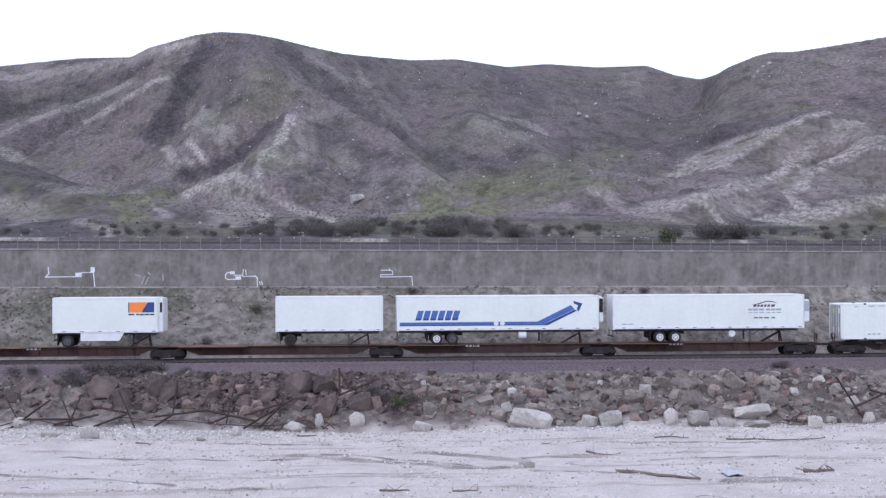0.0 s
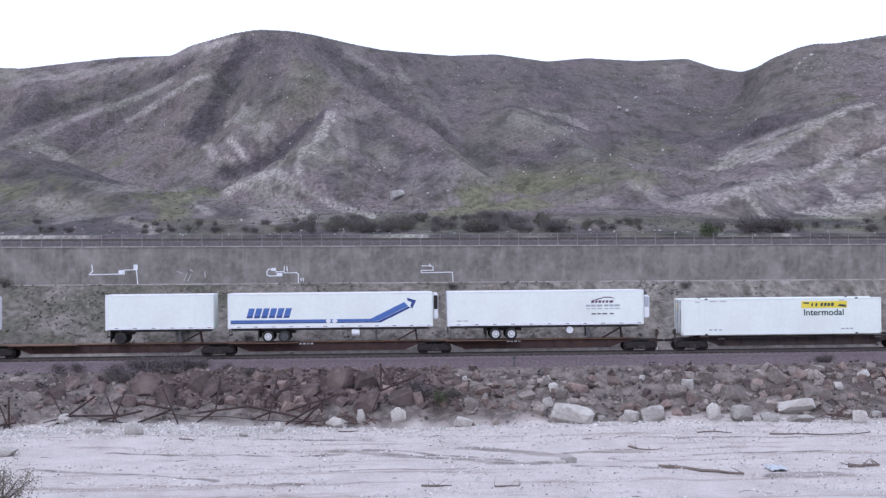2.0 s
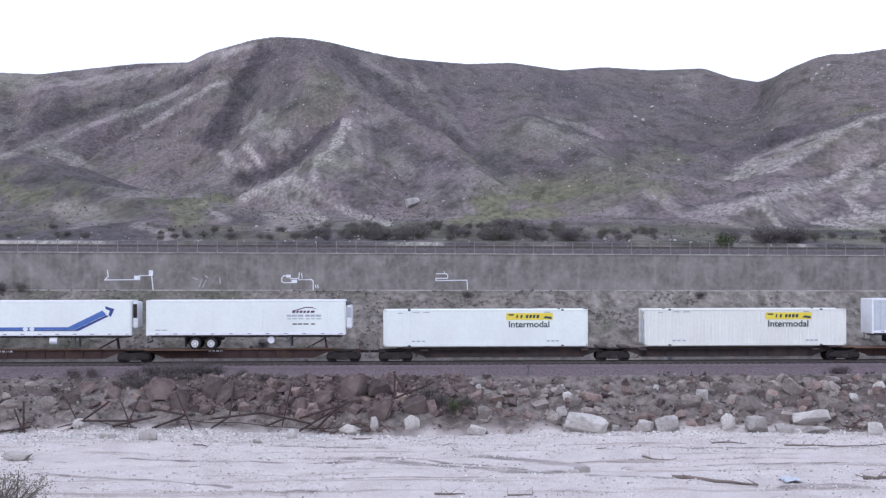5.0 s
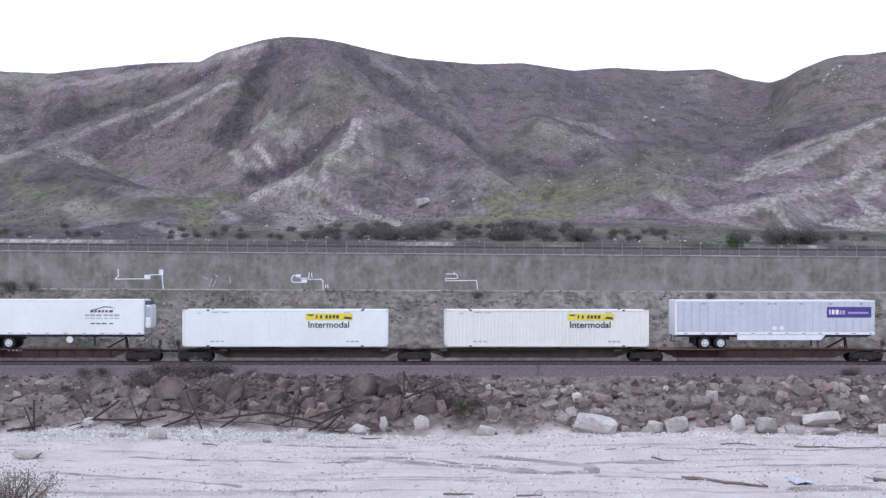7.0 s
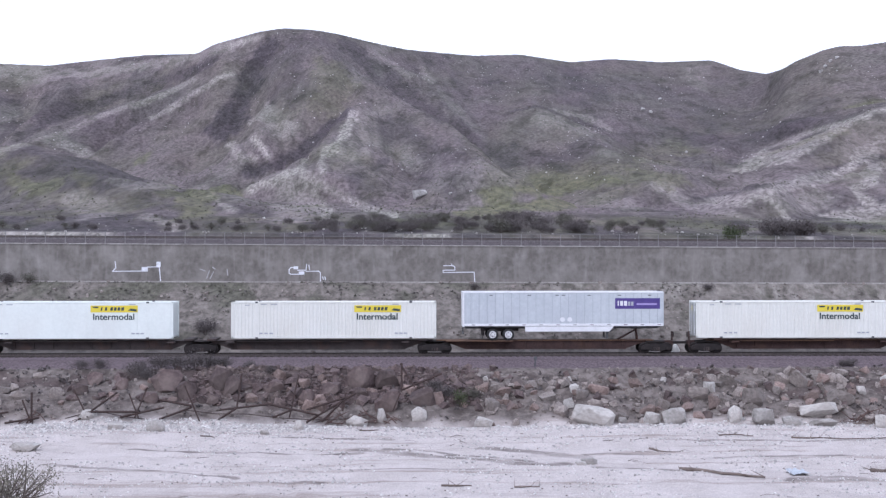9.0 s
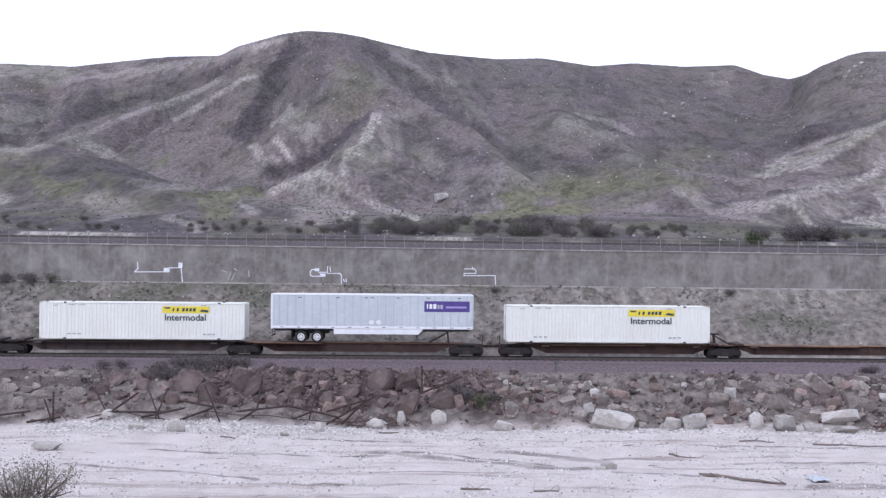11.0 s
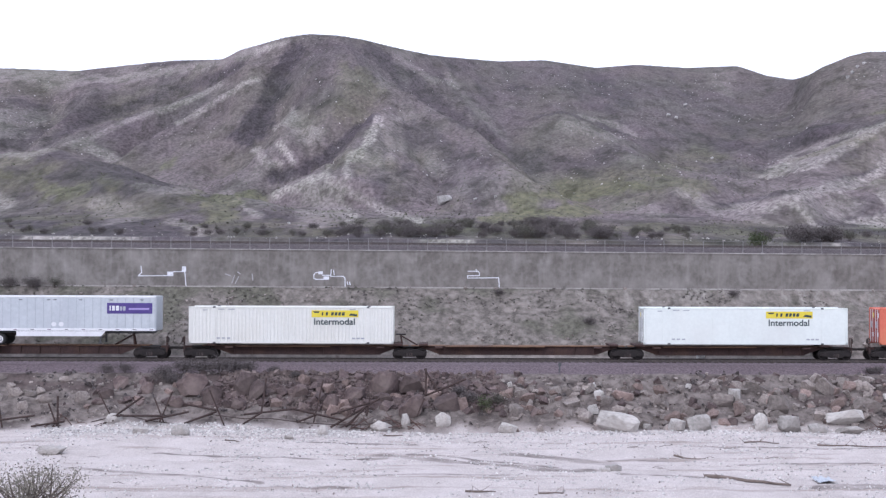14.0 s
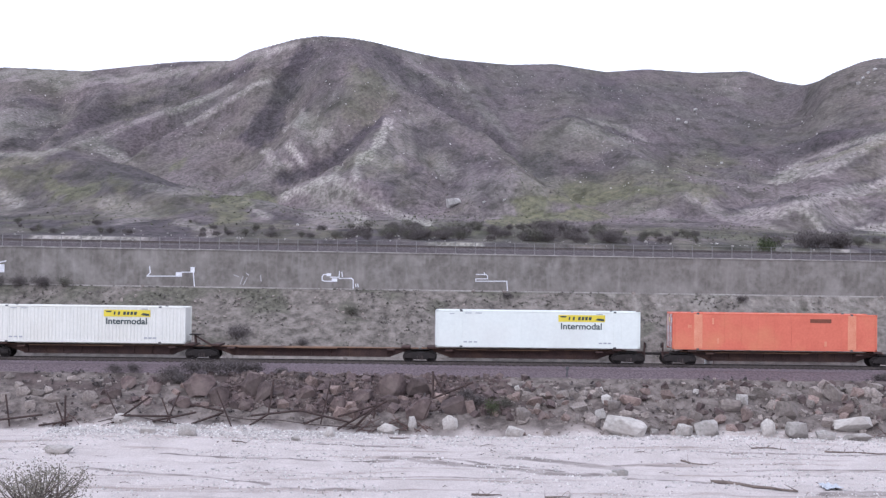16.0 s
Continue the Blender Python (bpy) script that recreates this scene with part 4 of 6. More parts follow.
def trailer(x, long, paint, label, top=4.9, body_h=2.72, axles=(2.6, 3.85), nose="plain", rails=1.0, ribs=0.0, skirt=None, legs=0.72, rim=RIM, dull=False):
    """A road trailer on a flat car; x is its rear end when the clip begins, its nose is at the other end."""
    base = top - body_h
    ob = empty("semi_trailer", pose(x, FACE_Y, base))
    tagged(ob, label, "trailer", "trailers on the train")
    y, h = -W / 2, body_h
    part("body", rounded(boxes((0.05, long - 0.05, y + 0.02, -y - 0.02, 0.12, h - 0.05)), 0.04, 2), paint, ob)
    if ribs:
        part("side_panel", corrugated(0.16, long - 0.16, y + 0.002, 0.2, h - 0.12, ribs, 0.016), paint, ob)
    else:
        for k in range(int(long / 1.25)):
            w = (long - 0.3) / int(long / 1.25)
            a = 0.15 + k * w
            part("side_panel", rounded(boxes((a + 0.002, a + w - 0.002, y + 0.006, y + 0.03, 0.2, h - 0.12)), 0.004), paint, ob)
    for side in (y - 0.006, -y - 0.05):
        part("top_rail", rounded(boxes((0.03, long - 0.03, side, side + 0.056, h - 0.12, h)), 0.02), TRIM_WHITE, ob, "white aluminium top rail")
        part("bottom_rail", rounded(boxes((0.03, long - 0.03, side, side + 0.056, 0.0, 0.2)), 0.015), TRIM_WHITE, ob, "white aluminium bottom rail")
    for k in range(int(long / 1.3)):
        a = 0.7 + k * (long - 1.2) / max(1, int(long / 1.3) - 1)
        plate(ob, "marker_strip", MAROON if k % 2 else DARK_GREY, rect(a, a + 0.28, 0.08, 0.13), y - 0.007, "dark marker strip")
    part("rear_frame", rounded(boxes((-0.03, 0.12, y - 0.01, -y + 0.01, -0.05, h)), 0.02), TRIM_WHITE, ob)
    part("front_wall", rounded(boxes((long - 0.12, long + 0.01, y, -y, 0.0, h)), 0.05, 2), paint, ob)
    part("underframe", boxes(*[(a, a + 0.08, y + 0.08, -y - 0.08, -0.1, 0.02) for a in np.arange(0.3, long - 0.3, 0.8)], (0.2, long - 0.3, -0.55, -0.4, -0.22, 0.0), (0.2, long - 0.3, 0.4, 0.55, -0.22, 0.0)), DARK_GREY, ob, "dark steel underframe")
    wz = 1.06 + 0.46 - base
    part("bogie_frame", rounded(boxes((axles[0] - 0.85, axles[-1] + 0.85, -0.6, 0.6, -0.42, -0.18), (axles[0] - 0.8, axles[0] - 0.66, y + 0.3, -y - 0.3, -0.75, -0.1)), 0.03), BLACK_STEEL, ob, "black sliding bogie frame")
    part("mud_flap", boxes((axles[0] - 0.78, axles[0] - 0.75, y + 0.1, y + 0.75, wz - 0.3, -0.1)), BLACK_STEEL, ob, "black mud flap")
    for ax in axles:
        part("axle", rod(bmesh.new(), (ax, y + 0.3, wz), (ax, -y - 0.3, wz), 0.07, 8), BLACK_STEEL, ob, "black axle")
        for side in (y + 0.16, -y - 0.16):
            wheel_pair(ob, ax, side, wz, rim=DARK_GREY if dull and ax == axles[-1] else rim)
    part("rear_bumper", boxes((0.0, 0.1, y + 0.15, -y - 0.15, -0.62, -0.52), (0.02, 0.08, y + 0.5, y + 0.58, -0.6, 0.0), (0.02, 0.08, -y - 0.58, -y - 0.5, -0.6, 0.0)), DARK_GREY, ob, "dark rear bumper bar")
    lx = long * legs
    for side in (y + 0.4, -y - 0.4):
        leg = part("landing_leg", rounded(boxes((lx - 0.07, lx + 0.07, side - 0.07, side + 0.07, -0.95, 0.0)), 0.01), DARK_GREY, ob, "dark landing leg")
        part("foot_pad", boxes((lx - 0.15, lx + 0.15, side - 0.13, side + 0.13, -0.99, -0.95)), DARK_GREY, leg)
    part("leg_brace", rod(rod(bmesh.new(), (lx + 0.9, y + 0.42, -0.06), (lx, y + 0.42, -0.6), 0.035), (lx - 0.55, y + 0.42, -0.06), (lx, y + 0.42, -0.45), 0.035), DARK_GREY, ob, "dark diagonal leg brace")
    part("kingpin", rod(bmesh.new(), (long - 0.95, 0, -0.08), (long - 0.95, 0, -0.25), 0.06, 10), BLACK_STEEL, ob)
    if nose == "reefer":
        unit = part("cooling_unit", rounded(boxes((long + 0.01, long + 0.42, y + 0.28, -y - 0.28, 0.55, h - 0.1)), 0.09, 2), TRIM_WHITE, ob, "white cooling unit on the nose")
        part("grille", rounded(boxes((long + 0.08, long + 0.38, y + 0.262, y + 0.279, 1.35, h - 0.28)), 0.006), BLACK_STEEL, unit, "black side grille")
        part("fuel_tank", rod(bmesh.new(), (lx - 1.9, y + 0.35, -0.42), (lx - 1.3, y + 0.35, -0.42), 0.28, 14), TRIM_WHITE, ob, "pale round fuel tank")
    if nose == "slot":
        unit = part("nose_fairing", rounded(boxes((long + 0.01, long + 0.36, y + 0.05, -y - 0.05, 0.02, h - 0.05)), 0.07, 2), TRIM_WHITE, ob, "white rounded nose fairing")
        part("grille", rounded(boxes((long + 0.1, long + 0.27, y + 0.03, y + 0.049, 1.55, h - 0.4)), 0.006), BLACK_STEEL, unit, "black side grille")
    if nose == "cab":
        unit = part("cooling_unit", rounded(boxes((long + 0.01, long + 0.5, y + 0.2, -y - 0.2, 0.5, h - 0.42)), 0.08, 2), TRIM_WHITE, ob, "white cooling unit on the nose")
        part("grille", rounded(boxes((long + 0.1, long + 0.44, y + 0.182, y + 0.199, 1.35, h - 0.55)), 0.006), GREY_TEXT, unit, "grey side grille")
        part("exhaust_box", rounded(boxes((long + 0.01, long + 0.34, y + 0.4, -y - 0.4, h - 0.41, h - 0.1)), 0.04), DARK_GREY, ob, "dark box above the cooling unit")
        part("fuel_tank", rod(bmesh.new(), (lx - 1.5, y + 0.3, -0.4), (lx - 1.5, y + 0.9, -0.4), 0.27, 16), TRIM_WHITE, ob, "pale round fuel tank")
    if skirt:
        bm = prism(bmesh.new(), [(skirt[0], -0.02), (skirt[1], -0.02), (skirt[1] - 0.35, -skirt[2]), (skirt[0] + 0.02, -skirt[2])], y + 0.02, y + 0.05)
        bmesh.ops.recalc_face_normals(bm, faces=bm.faces[:])
        part("side_skirt", bm, TRIM_WHITE, ob, "white plastic side skirt")
    movers.append((ob, x, FACE_Y, base))
    return ob


def truck_of(parent, x):
    """A railway truck under a car: side frames, bolster, springs and two wheelsets."""
    tr = part("truck", rounded(boxes((-0.3, 0.3, -1.1, 1.1, 0.42, 0.72)), 0.04), BLACK_STEEL, parent, "black cast-steel railway truck")
    tr.matrix_basis = pose(x, 0, 0)
    for s in (-1.02, 1.02):
        prof = [(-1.22, 0.36), (-0.98, 0.3), (-0.8, 0.36), (-0.42, 0.2), (0.42, 0.2), (0.8, 0.36), (0.98, 0.3), (1.22, 0.36), (1.22, 0.56), (0.6, 0.78), (-0.6, 0.78), (-1.22, 0.56)]
        bm = prism(bmesh.new(), prof, s - 0.1, s + 0.1)
        bmesh.ops.recalc_face_normals(bm, faces=bm.faces[:])
        part("side_frame", bm, BLACK_STEEL, tr)
        for dx in (-0.18, 0.0, 0.18):
            part("spring", rod(bmesh.new(), (dx, s * 1.11, 0.24), (dx, s * 1.11, 0.5), 0.07, 8), RUST_DARK, tr, "rusty coil spring")
    for dx in (-0.89, 0.89):
        bm = bmesh.new()
        for s in (-1, 1):
            sub = bmesh.new()
            lathe(sub, [(s * 0.68, 0.1), (s * 0.69, 0.46), (s * 0.72, 0.46), (s * 0.73, 0.43), (s * 0.81, 0.42), (s * 0.815, 0.36), (s * 0.78, 0.3), (s * 0.78, 0.14), (s * 0.88, 0.12)], 20)
            tmp = mesh_of("wheel", sub)
            bm.from_mesh(tmp)
            bpy.data.meshes.remove(tmp)
            for k in range(3):
                an = k * math.tau / 3
                rod(bm, (0.07 * math.cos(an), s * 1.13, 0.07 * math.sin(an)), (0.07 * math.cos(an), s * 1.16, 0.07 * math.sin(an)), 0.025, 6)
            rod(bm, (0, s * 0.88, 0), (0, s * 1.14, 0), 0.13, 10)
        rod(bm, (0, -0.7, 0), (0, 0.7, 0), 0.09, 10)
        ws = part("wheelset", bm, BLACK_STEEL, tr, "steel wheelset with polished treads")
        ws.matrix_basis = pose(dx, 0, 0.42)
        rollers.append((ws, dx))
    return tr


def spine_car(xa, xb, steel, load, end=False, start=False, label="rusty brown steel spine car unit"):
    """One unit of an articulated spine car between the trucks at xa and xb; it owns the truck at xa, and the last one also that at xb."""
    ob = empty("spine_car", pose(xa, TRACK_Y, 0))
    tagged(ob, label, "rail car", "spine car units of the train")
    long = xb - xa
    prof = [(0.15, 0.8), (1.25, 0.76), (2.35, 0.36), (long - 2.35, 0.36), (long - 1.25, 0.76), (long - 0.15, 0.8), (long - 0.15, 1.02), (0.15, 1.02)]
    for s in (-0.42, 0.36):
        bm = prism(bmesh.new(), prof, s, s + 0.06)
        bmesh.ops.recalc_face_normals(bm, faces=bm.faces[:])
        part("sill_web", bm, steel, ob)
    part("top_flange", rounded(boxes((0.1, long - 0.1, -0.62, 0.62, 1.003, 1.06)), 0.012), RUST_EDGE if steel is RUST_SHADED else steel, ob)
    part("bottom_flange", rounded(boxes((2.3, long - 2.3, -0.55, 0.55, 0.325, 0.363)), 0.01), steel, ob)
    for k in range(9):
        a = 2.6 + k * (long - 5.2) / 8
        part("web_stiffener", boxes((a - 0.02, a + 0.02, -0.54, -0.423, 0.366, 1.0)), steel, ob)
    for a in (0.0, long):
        part("end_platform", rounded(boxes((a - 0.75, a + 0.75, -0.75, 0.75, 0.84 + (0.0 if a else 0.004), 0.98 + (0.0 if a else 0.004))), 0.03), BLACK_STEEL, ob, "dark connector platform above the truck")
    truck_of(ob, 0.0)
    if end:
        truck_of(ob, long)
    if load == "trailer":
        part("wheel_platform", rounded(boxes((0.9, 6.2, -1.32, -0.63, 0.98, 1.05)), 0.012), RUST_EDGE if steel is RUST_SHADED else steel, ob)
        part("wheel_platform", rounded(boxes((0.9, 6.2, 0.63, 1.32, 0.98, 1.05)), 0.012), steel, ob)
    else:
        for a in (0.9, long - 0.9) if load == "container" else (1.1, long - 1.1):
            part("pedestal", rounded(boxes((a - 0.35, a + 0.35, -1.28, 1.28, 1.064, 1.225)), 0.03), steel, ob)
        for a in (2.3, long - 2.3):
            part("cross_bearer", rounded(boxes((a - 0.3, a + 0.3, -1.26, 1.26, 0.86, 1.0)), 0.03), steel, ob)
        part("side_deck", rounded(boxes((2.8, long * 0.62, -1.0, -0.63, 0.97, 1.03)), 0.012), RUST_EDGE if steel is RUST_SHADED else steel, ob)
    if load in ("trailer", "hitch"):
        hx, top = (long - 1.35, 1.96) if load == "trailer" else (-0.6, 1.9)
        st = part("hitch_stand", rod(rod(bmesh.new(), (hx, -0.3, 1.02), (hx - 0.12, -0.1, top), 0.07), (hx, 0.3, 1.02), (hx - 0.12, 0.1, top), 0.07), steel, ob, "raised steel trailer hitch")
        d = -1.6 if load == "trailer" else 1.25
        part("hitch_strut", rod(rod(bmesh.new(), (hx + d, -0.25, 1.05), (hx - 0.1, -0.1, top - 0.08), 0.055), (hx + d, 0.25, 1.05), (hx - 0.1, 0.1, top - 0.08), 0.055), steel, st)
        part("hitch_plate", rounded(boxes((hx - 0.5, hx + 0.3, -0.4, 0.4, top - 0.03, top + 0.07)), 0.03), BLACK_STEEL, st, "black hitch head plate")
    if start or end:
        a, s = (0.0, -1) if start else (long, 1)
        part("end_sill", rounded(boxes((min(a + s * 0.75, a + s * 1.35), max(a + s * 0.75, a + s * 1.35), -0.35, 0.35, 0.7, 1.0)), 0.03), steel, ob)
        part("coupler", rounded(boxes((min(a + s * 1.3, a + s * 2.02), max(a + s * 1.3, a + s * 2.02), -0.12, 0.12, 0.72, 0.92)), 0.04), BLACK_STEEL, ob, "black knuckle coupler")
        part("end_ladder", boxes((a + s * 1.3 - 0.03, a + s * 1.3 + 0.03, -0.9, -0.84, 0.5, 1.75), (a + s * 1.3 - 0.03, a + s * 1.3 + 0.03, -0.5, -0.44, 0.5, 1.75), *[(a + s * 1.3 - 0.02, a + s * 1.3 + 0.02, -0.84, -0.5, z, z + 0.04) for z in (0.7, 1.0, 1.3, 1.68)]), steel, ob, "rusty end ladder")
        part("brake_wheel", lathe(bmesh.new(), [(-0.02, 0.2), (0.02, 0.22), (0.04, 0.2)], 16), RUST_DARK, ob).matrix_basis = pose(a + s * 1.42, -0.66, 1.5, 0, 0, 90)
    movers.append((ob, xa, TRACK_Y, 0.0))
    return ob


TRUCKS_A = (-31.0, -14.15, 2.9, 19.85, 36.2)
TRUCKS_B = (40.3, 57.5, 75.85, 93.35)
TRUCKS_C = (97.3, 113.75, 130.9, 147.3)
TRUCKS_D = (151.35, 167.7)
for k in range(4):
    spine_car(TRUCKS_A[k], TRUCKS_A[k + 1], RUST_SHADED, "trailer", end=k == 3)
for k, load in enumerate(("container", "container", "trailer")):
    spine_car(TRUCKS_B[k], TRUCKS_B[k + 1], RUST_DARK if k < 2 else RUST_SHADED, load, end=k == 2, start=k == 0, label="grimy dark steel spine car unit" if k < 2 else "rusty brown steel spine car unit")
for k, load in enumerate(("container", "hitch", "container")):
    spine_car(TRUCKS_C[k], TRUCKS_C[k + 1], RUST_SHADED, load, end=k == 2, start=k == 0, label="empty rusty spine car unit with raised hitch" if k == 1 else "rusty brown steel spine car unit")
spine_car(TRUCKS_D[0], TRUCKS_D[1], RUST_SHADED, "container", end=True, start=True)


def motions():
    """The train rolls to the left; its wheels turn with it."""
    times = [0.5 * k for k in range(33)]
    for ob, x, y, z in movers:
        walk(ob, [(t, pose(x - gone(t), y, z)) for t in times])
    fine = [k / 15 for k in range(241)]
    for ob, dx in rollers:
        walk(ob, [(t, pose(dx, 0, 0.42, 0, -math.degrees(gone(t) / 0.42), 0)) for t in fine])


# ---- loads ----
TRAILERS = []
DOOR_GREY = surface("grimy_grey_green_door", (0.25, 0.26, 0.24), (0.4, 0.41, 0.39), 1.5, 0.6, 0.05, 12, dirt=(0.16, 0.16, 0.13), dirt_amount=0.7)
# orange paint at about half strength: the end's shade in the colour, plus grime
ORANGE_DOOR = surface("shaded_grimy_orange_door", (0.26, 0.06, 0.05), (0.36, 0.09, 0.07), 1.5, 0.6, 0.05, 12, dirt=(0.2, 0.08, 0.07), dirt_amount=0.6)
container(39.28, WHITE_PAINT, "smooth white container with yellow logo panel")
container(59.82, CREAM_PAINT, "cream ribbed container with yellow logo panel", ribs=0.28)
container(96.35, CREAM_PAINT, "cream finely ribbed container with yellow logo panel", ribs=0.28)
container(132.03, WHITE_PAINT, "smooth white container on a rusty car")
orange_box = container(150.6, ORANGE, "faded orange container with scuffed pale posts", pale_end=ORANGE_PALE, logo=False, door_paint=ORANGE_DOOR)
TRAILERS.append(trailer(-22.8, 8.05, WHITE_PAINT, "short white trailer with orange and blue logo", axles=(1.1,), rim=DARK_GREY, nose="slot", skirt=(2.1, 5.4, 0.62)))
TRAILERS.append(trailer(-5.72, 8.35, WHITE_PAINT, "short plain white trailer on a rusty car", axles=(1.1,), rim=BLACK_STEEL, legs=0.68))
TRAILERS.append(trailer(3.74, 16.0, WHITE_PAINT, "long white refrigerated trailer with blue arrow stripe", axles=(3.1, 4.35), nose="reefer", dull=True))
TRAILERS.append(trailer(20.9, 15.5, WHITE_PAINT, "long white refrigerated trailer with small maroon logo", axles=(3.75, 5.0), nose="cab"))
TRAILERS.append(trailer(78.05, 15.85, SILVER, "pale blue-grey ribbed trailer with purple panel", axles=(2.35, 3.6), ribs=0.62, skirt=(4.9, 11.9, 0.42)))


# ---- markings on the trailers ----
SEAM = surface("dull_grey_seam", (0.26, 0.29, 0.32), (0.36, 0.39, 0.42), 2, 0.6, 0, 20)
FACE = -W / 2
short_trailer, plain_trailer, arrow_trailer, maroon_trailer, purple_trailer = TRAILERS
f = FACE - 0.002
plate(short_trailer, "logo_panel", ORANGE_VINYL, [(5.85, 1.56), (6.72, 1.56), (7.2, 2.34), (5.85, 2.34)], f, "orange logo panel")
plate(short_trailer, "logo_panel", DEEP_BLUE, [(6.74, 1.56), (7.72, 1.56), (7.72, 2.34), (7.22, 2.34)], f, "dark blue logo panel")
plate(short_trailer, "logo_edge", DARK_GREY, rect(5.74, 5.83, 1.56, 2.34), f, "dark grey logo edge")
for a, b in ((5.75, 6.2), (6.35, 6.55), (6.6, 6.95), (7.0, 7.35), (7.4, 7.72)):
    plate(short_trailer, "lettering_bar", INK, rect(a, b, 1.34, 1.46), f, "dark lettering bar")
for k in range(6):
    a = 1.47 + k * 0.575
    plate(arrow_trailer, "lettering_bar", BLUE, rect(a, a + 0.46, 0.98, 1.56, 0.17), f, "blue slanted lettering bar")
    plate(arrow_trailer, "lettering_bar", DEEP_BLUE, rect(a - 0.05, a + 0.41, 0.8, 0.975, 0.05), f, "dark blue slanted lettering bar")
plate(arrow_trailer, "stripe", BLUE, [(0.2, 0.46), (11.6, 0.46), (14.05, 1.62), (13.75, 1.95), (11.1, 0.66), (0.2, 0.64)], f, "blue arrow stripe")
plate(arrow_trailer, "stripe_edge", DEEP_BLUE, [(0.2, 0.36), (11.9, 0.36), (14.25, 1.5), (14.07, 1.6), (11.62, 0.45), (0.2, 0.45)], f, "dark blue stripe edge")
plate(arrow_trailer, "arrow_head", DEEP_BLUE, [(13.95, 2.28), (14.68, 2.06), (14.38, 1.42), (14.22, 1.62), (14.33, 1.92), (14.02, 2.05)], f, "dark blue arrow head")
for a in (7.8, 8.3):
    plate(arrow_trailer, "badge", TRIM_WHITE, [(a + 0.2 * math.cos(k * math.tau / 14), 0.52 + 0.16 * math.sin(k * math.tau / 14)) for k in range(14)], f - 0.003, "white round badge")
plate(maroon_trailer, "logo_swoosh", MAROON, [(11.2, 1.86), (11.8, 2.02), (12.4, 2.2), (12.9, 2.18), (13.3, 2.0), (12.9, 2.1), (12.4, 2.12), (11.8, 1.94)], f, "maroon logo swoosh")
for a, b in ((11.3, 11.55), (11.62, 11.8), (11.88, 12.1), (12.18, 12.36), (12.45, 12.65), (12.75, 13.05)):
    plate(maroon_trailer, "lettering_bar", MAROON, rect(a, b, 1.72, 1.9, 0.06), f, "maroon lettering bar")
for a, b in ((10.9, 11.25), (11.3, 11.7), (11.76, 12.2), (12.35, 12.7), (12.76, 13.1), (13.16, 13.6)):
    plate(maroon_trailer, "lettering_bar", GREY_TEXT, rect(a, b, 1.42, 1.58), f, "grey lettering bar")
    plate(maroon_trailer, "lettering_bar", GREY_TEXT, rect(a + 0.05, b, 1.22, 1.3), f, "grey lettering bar")
for a, b in ((11.35, 11.7), (11.78, 12.1), (12.2, 12.6), (12.8, 13.1)):
    plate(maroon_trailer, "lettering_bar", DARK_GREY, rect(a, b, 0.8, 0.9), f, "dark lettering bar")
for a, b in ((0.7, 1.1), (1.2, 1.6)):
    plate(maroon_trailer, "lettering_bar", GREY_TEXT, rect(a, b, 0.36, 0.44), f, "grey lettering bar")
part("logo_panel", rounded(boxes((12.0, 15.55, FACE - 0.008, FACE + 0.004, 1.36, 2.2)), 0.003), PURPLE, purple_trailer, "purple logo panel")
for a, b in ((12.2, 12.3), (12.4, 12.62), (12.7, 12.94)):
    plate(purple_trailer, "lettering_bar", TRIM_WHITE, rect(a, b, 1.6, 1.98), FACE - 0.009, "white lettering bar")
for a, b in ((13.02, 13.2), (13.26, 13.45)):
    plate(purple_trailer, "lettering_bar", GREY_TEXT, rect(a, b, 1.6, 1.92), FACE - 0.009, "grey lettering bar")
plate(purple_trailer, "lettering_bar", LILAC, rect(13.7, 15.3, 1.66, 1.8), FACE - 0.009, "lilac lettering bar")
for k in range(1, 25):
    part("panel_seam", boxes((k * 0.64 - 0.014, k * 0.64 + 0.014, FACE - 0.0006, FACE + 0.004, 0.21, 2.58)), SEAM, purple_trailer, "dull grey panel seam")
for a in (7.85, 8.42):
    plate(purple_trailer, "badge", TRIM_WHITE, [(a + 0.2 * math.cos(k * math.tau / 14), 0.52 + 0.18 * math.sin(k * math.tau / 14)) for k in range(14)], FACE - 0.001, "white round badge")
for a in (2.1, 5.1, 7.3, 7.8, 9.8, 12.2, 14.6):
    plate(purple_trailer, "marker_lamp", DARK_GREY, rect(a, a + 0.26, 2.4, 2.46), FACE - 0.001, "small dark marker lamp")
plate(orange_box, "marking_panel", surface("dark_brown_stencil", (0.1, 0.03, 0.015), (0.2, 0.06, 0.03), 6, 0.6, 0, 30), rect(10.9, 12.55, 2.2, 2.5), FACE - 0.004, "dark brown stencilled panel")
for a, b, c, d in ((3.6, 3.75, 0.5, 0.9), (12.0, 12.2, 0.35, 0.75), (1.3, 1.6, 1.7, 1.95), (3.2, 3.35, 2.0, 2.5)):
    plate(orange_box, "patch", ORANGE_PALE, rect(a, b, c, d), FACE - 0.004, "scuffed pale patch")
for x in (-25.0, 9.2, 25.6):
    for ob, x0, yy, zz in movers:
        if ob.name.startswith("spine_car") and x0 < x < x0 + 16:
            for k in range(4):
                plate(ob, "marking_bar", TRIM_WHITE, rect(x - x0 + 0.3 * k, x - x0 + 0.3 * k + 0.2, 0.84, 0.97), -0.425, "small white marking bar")


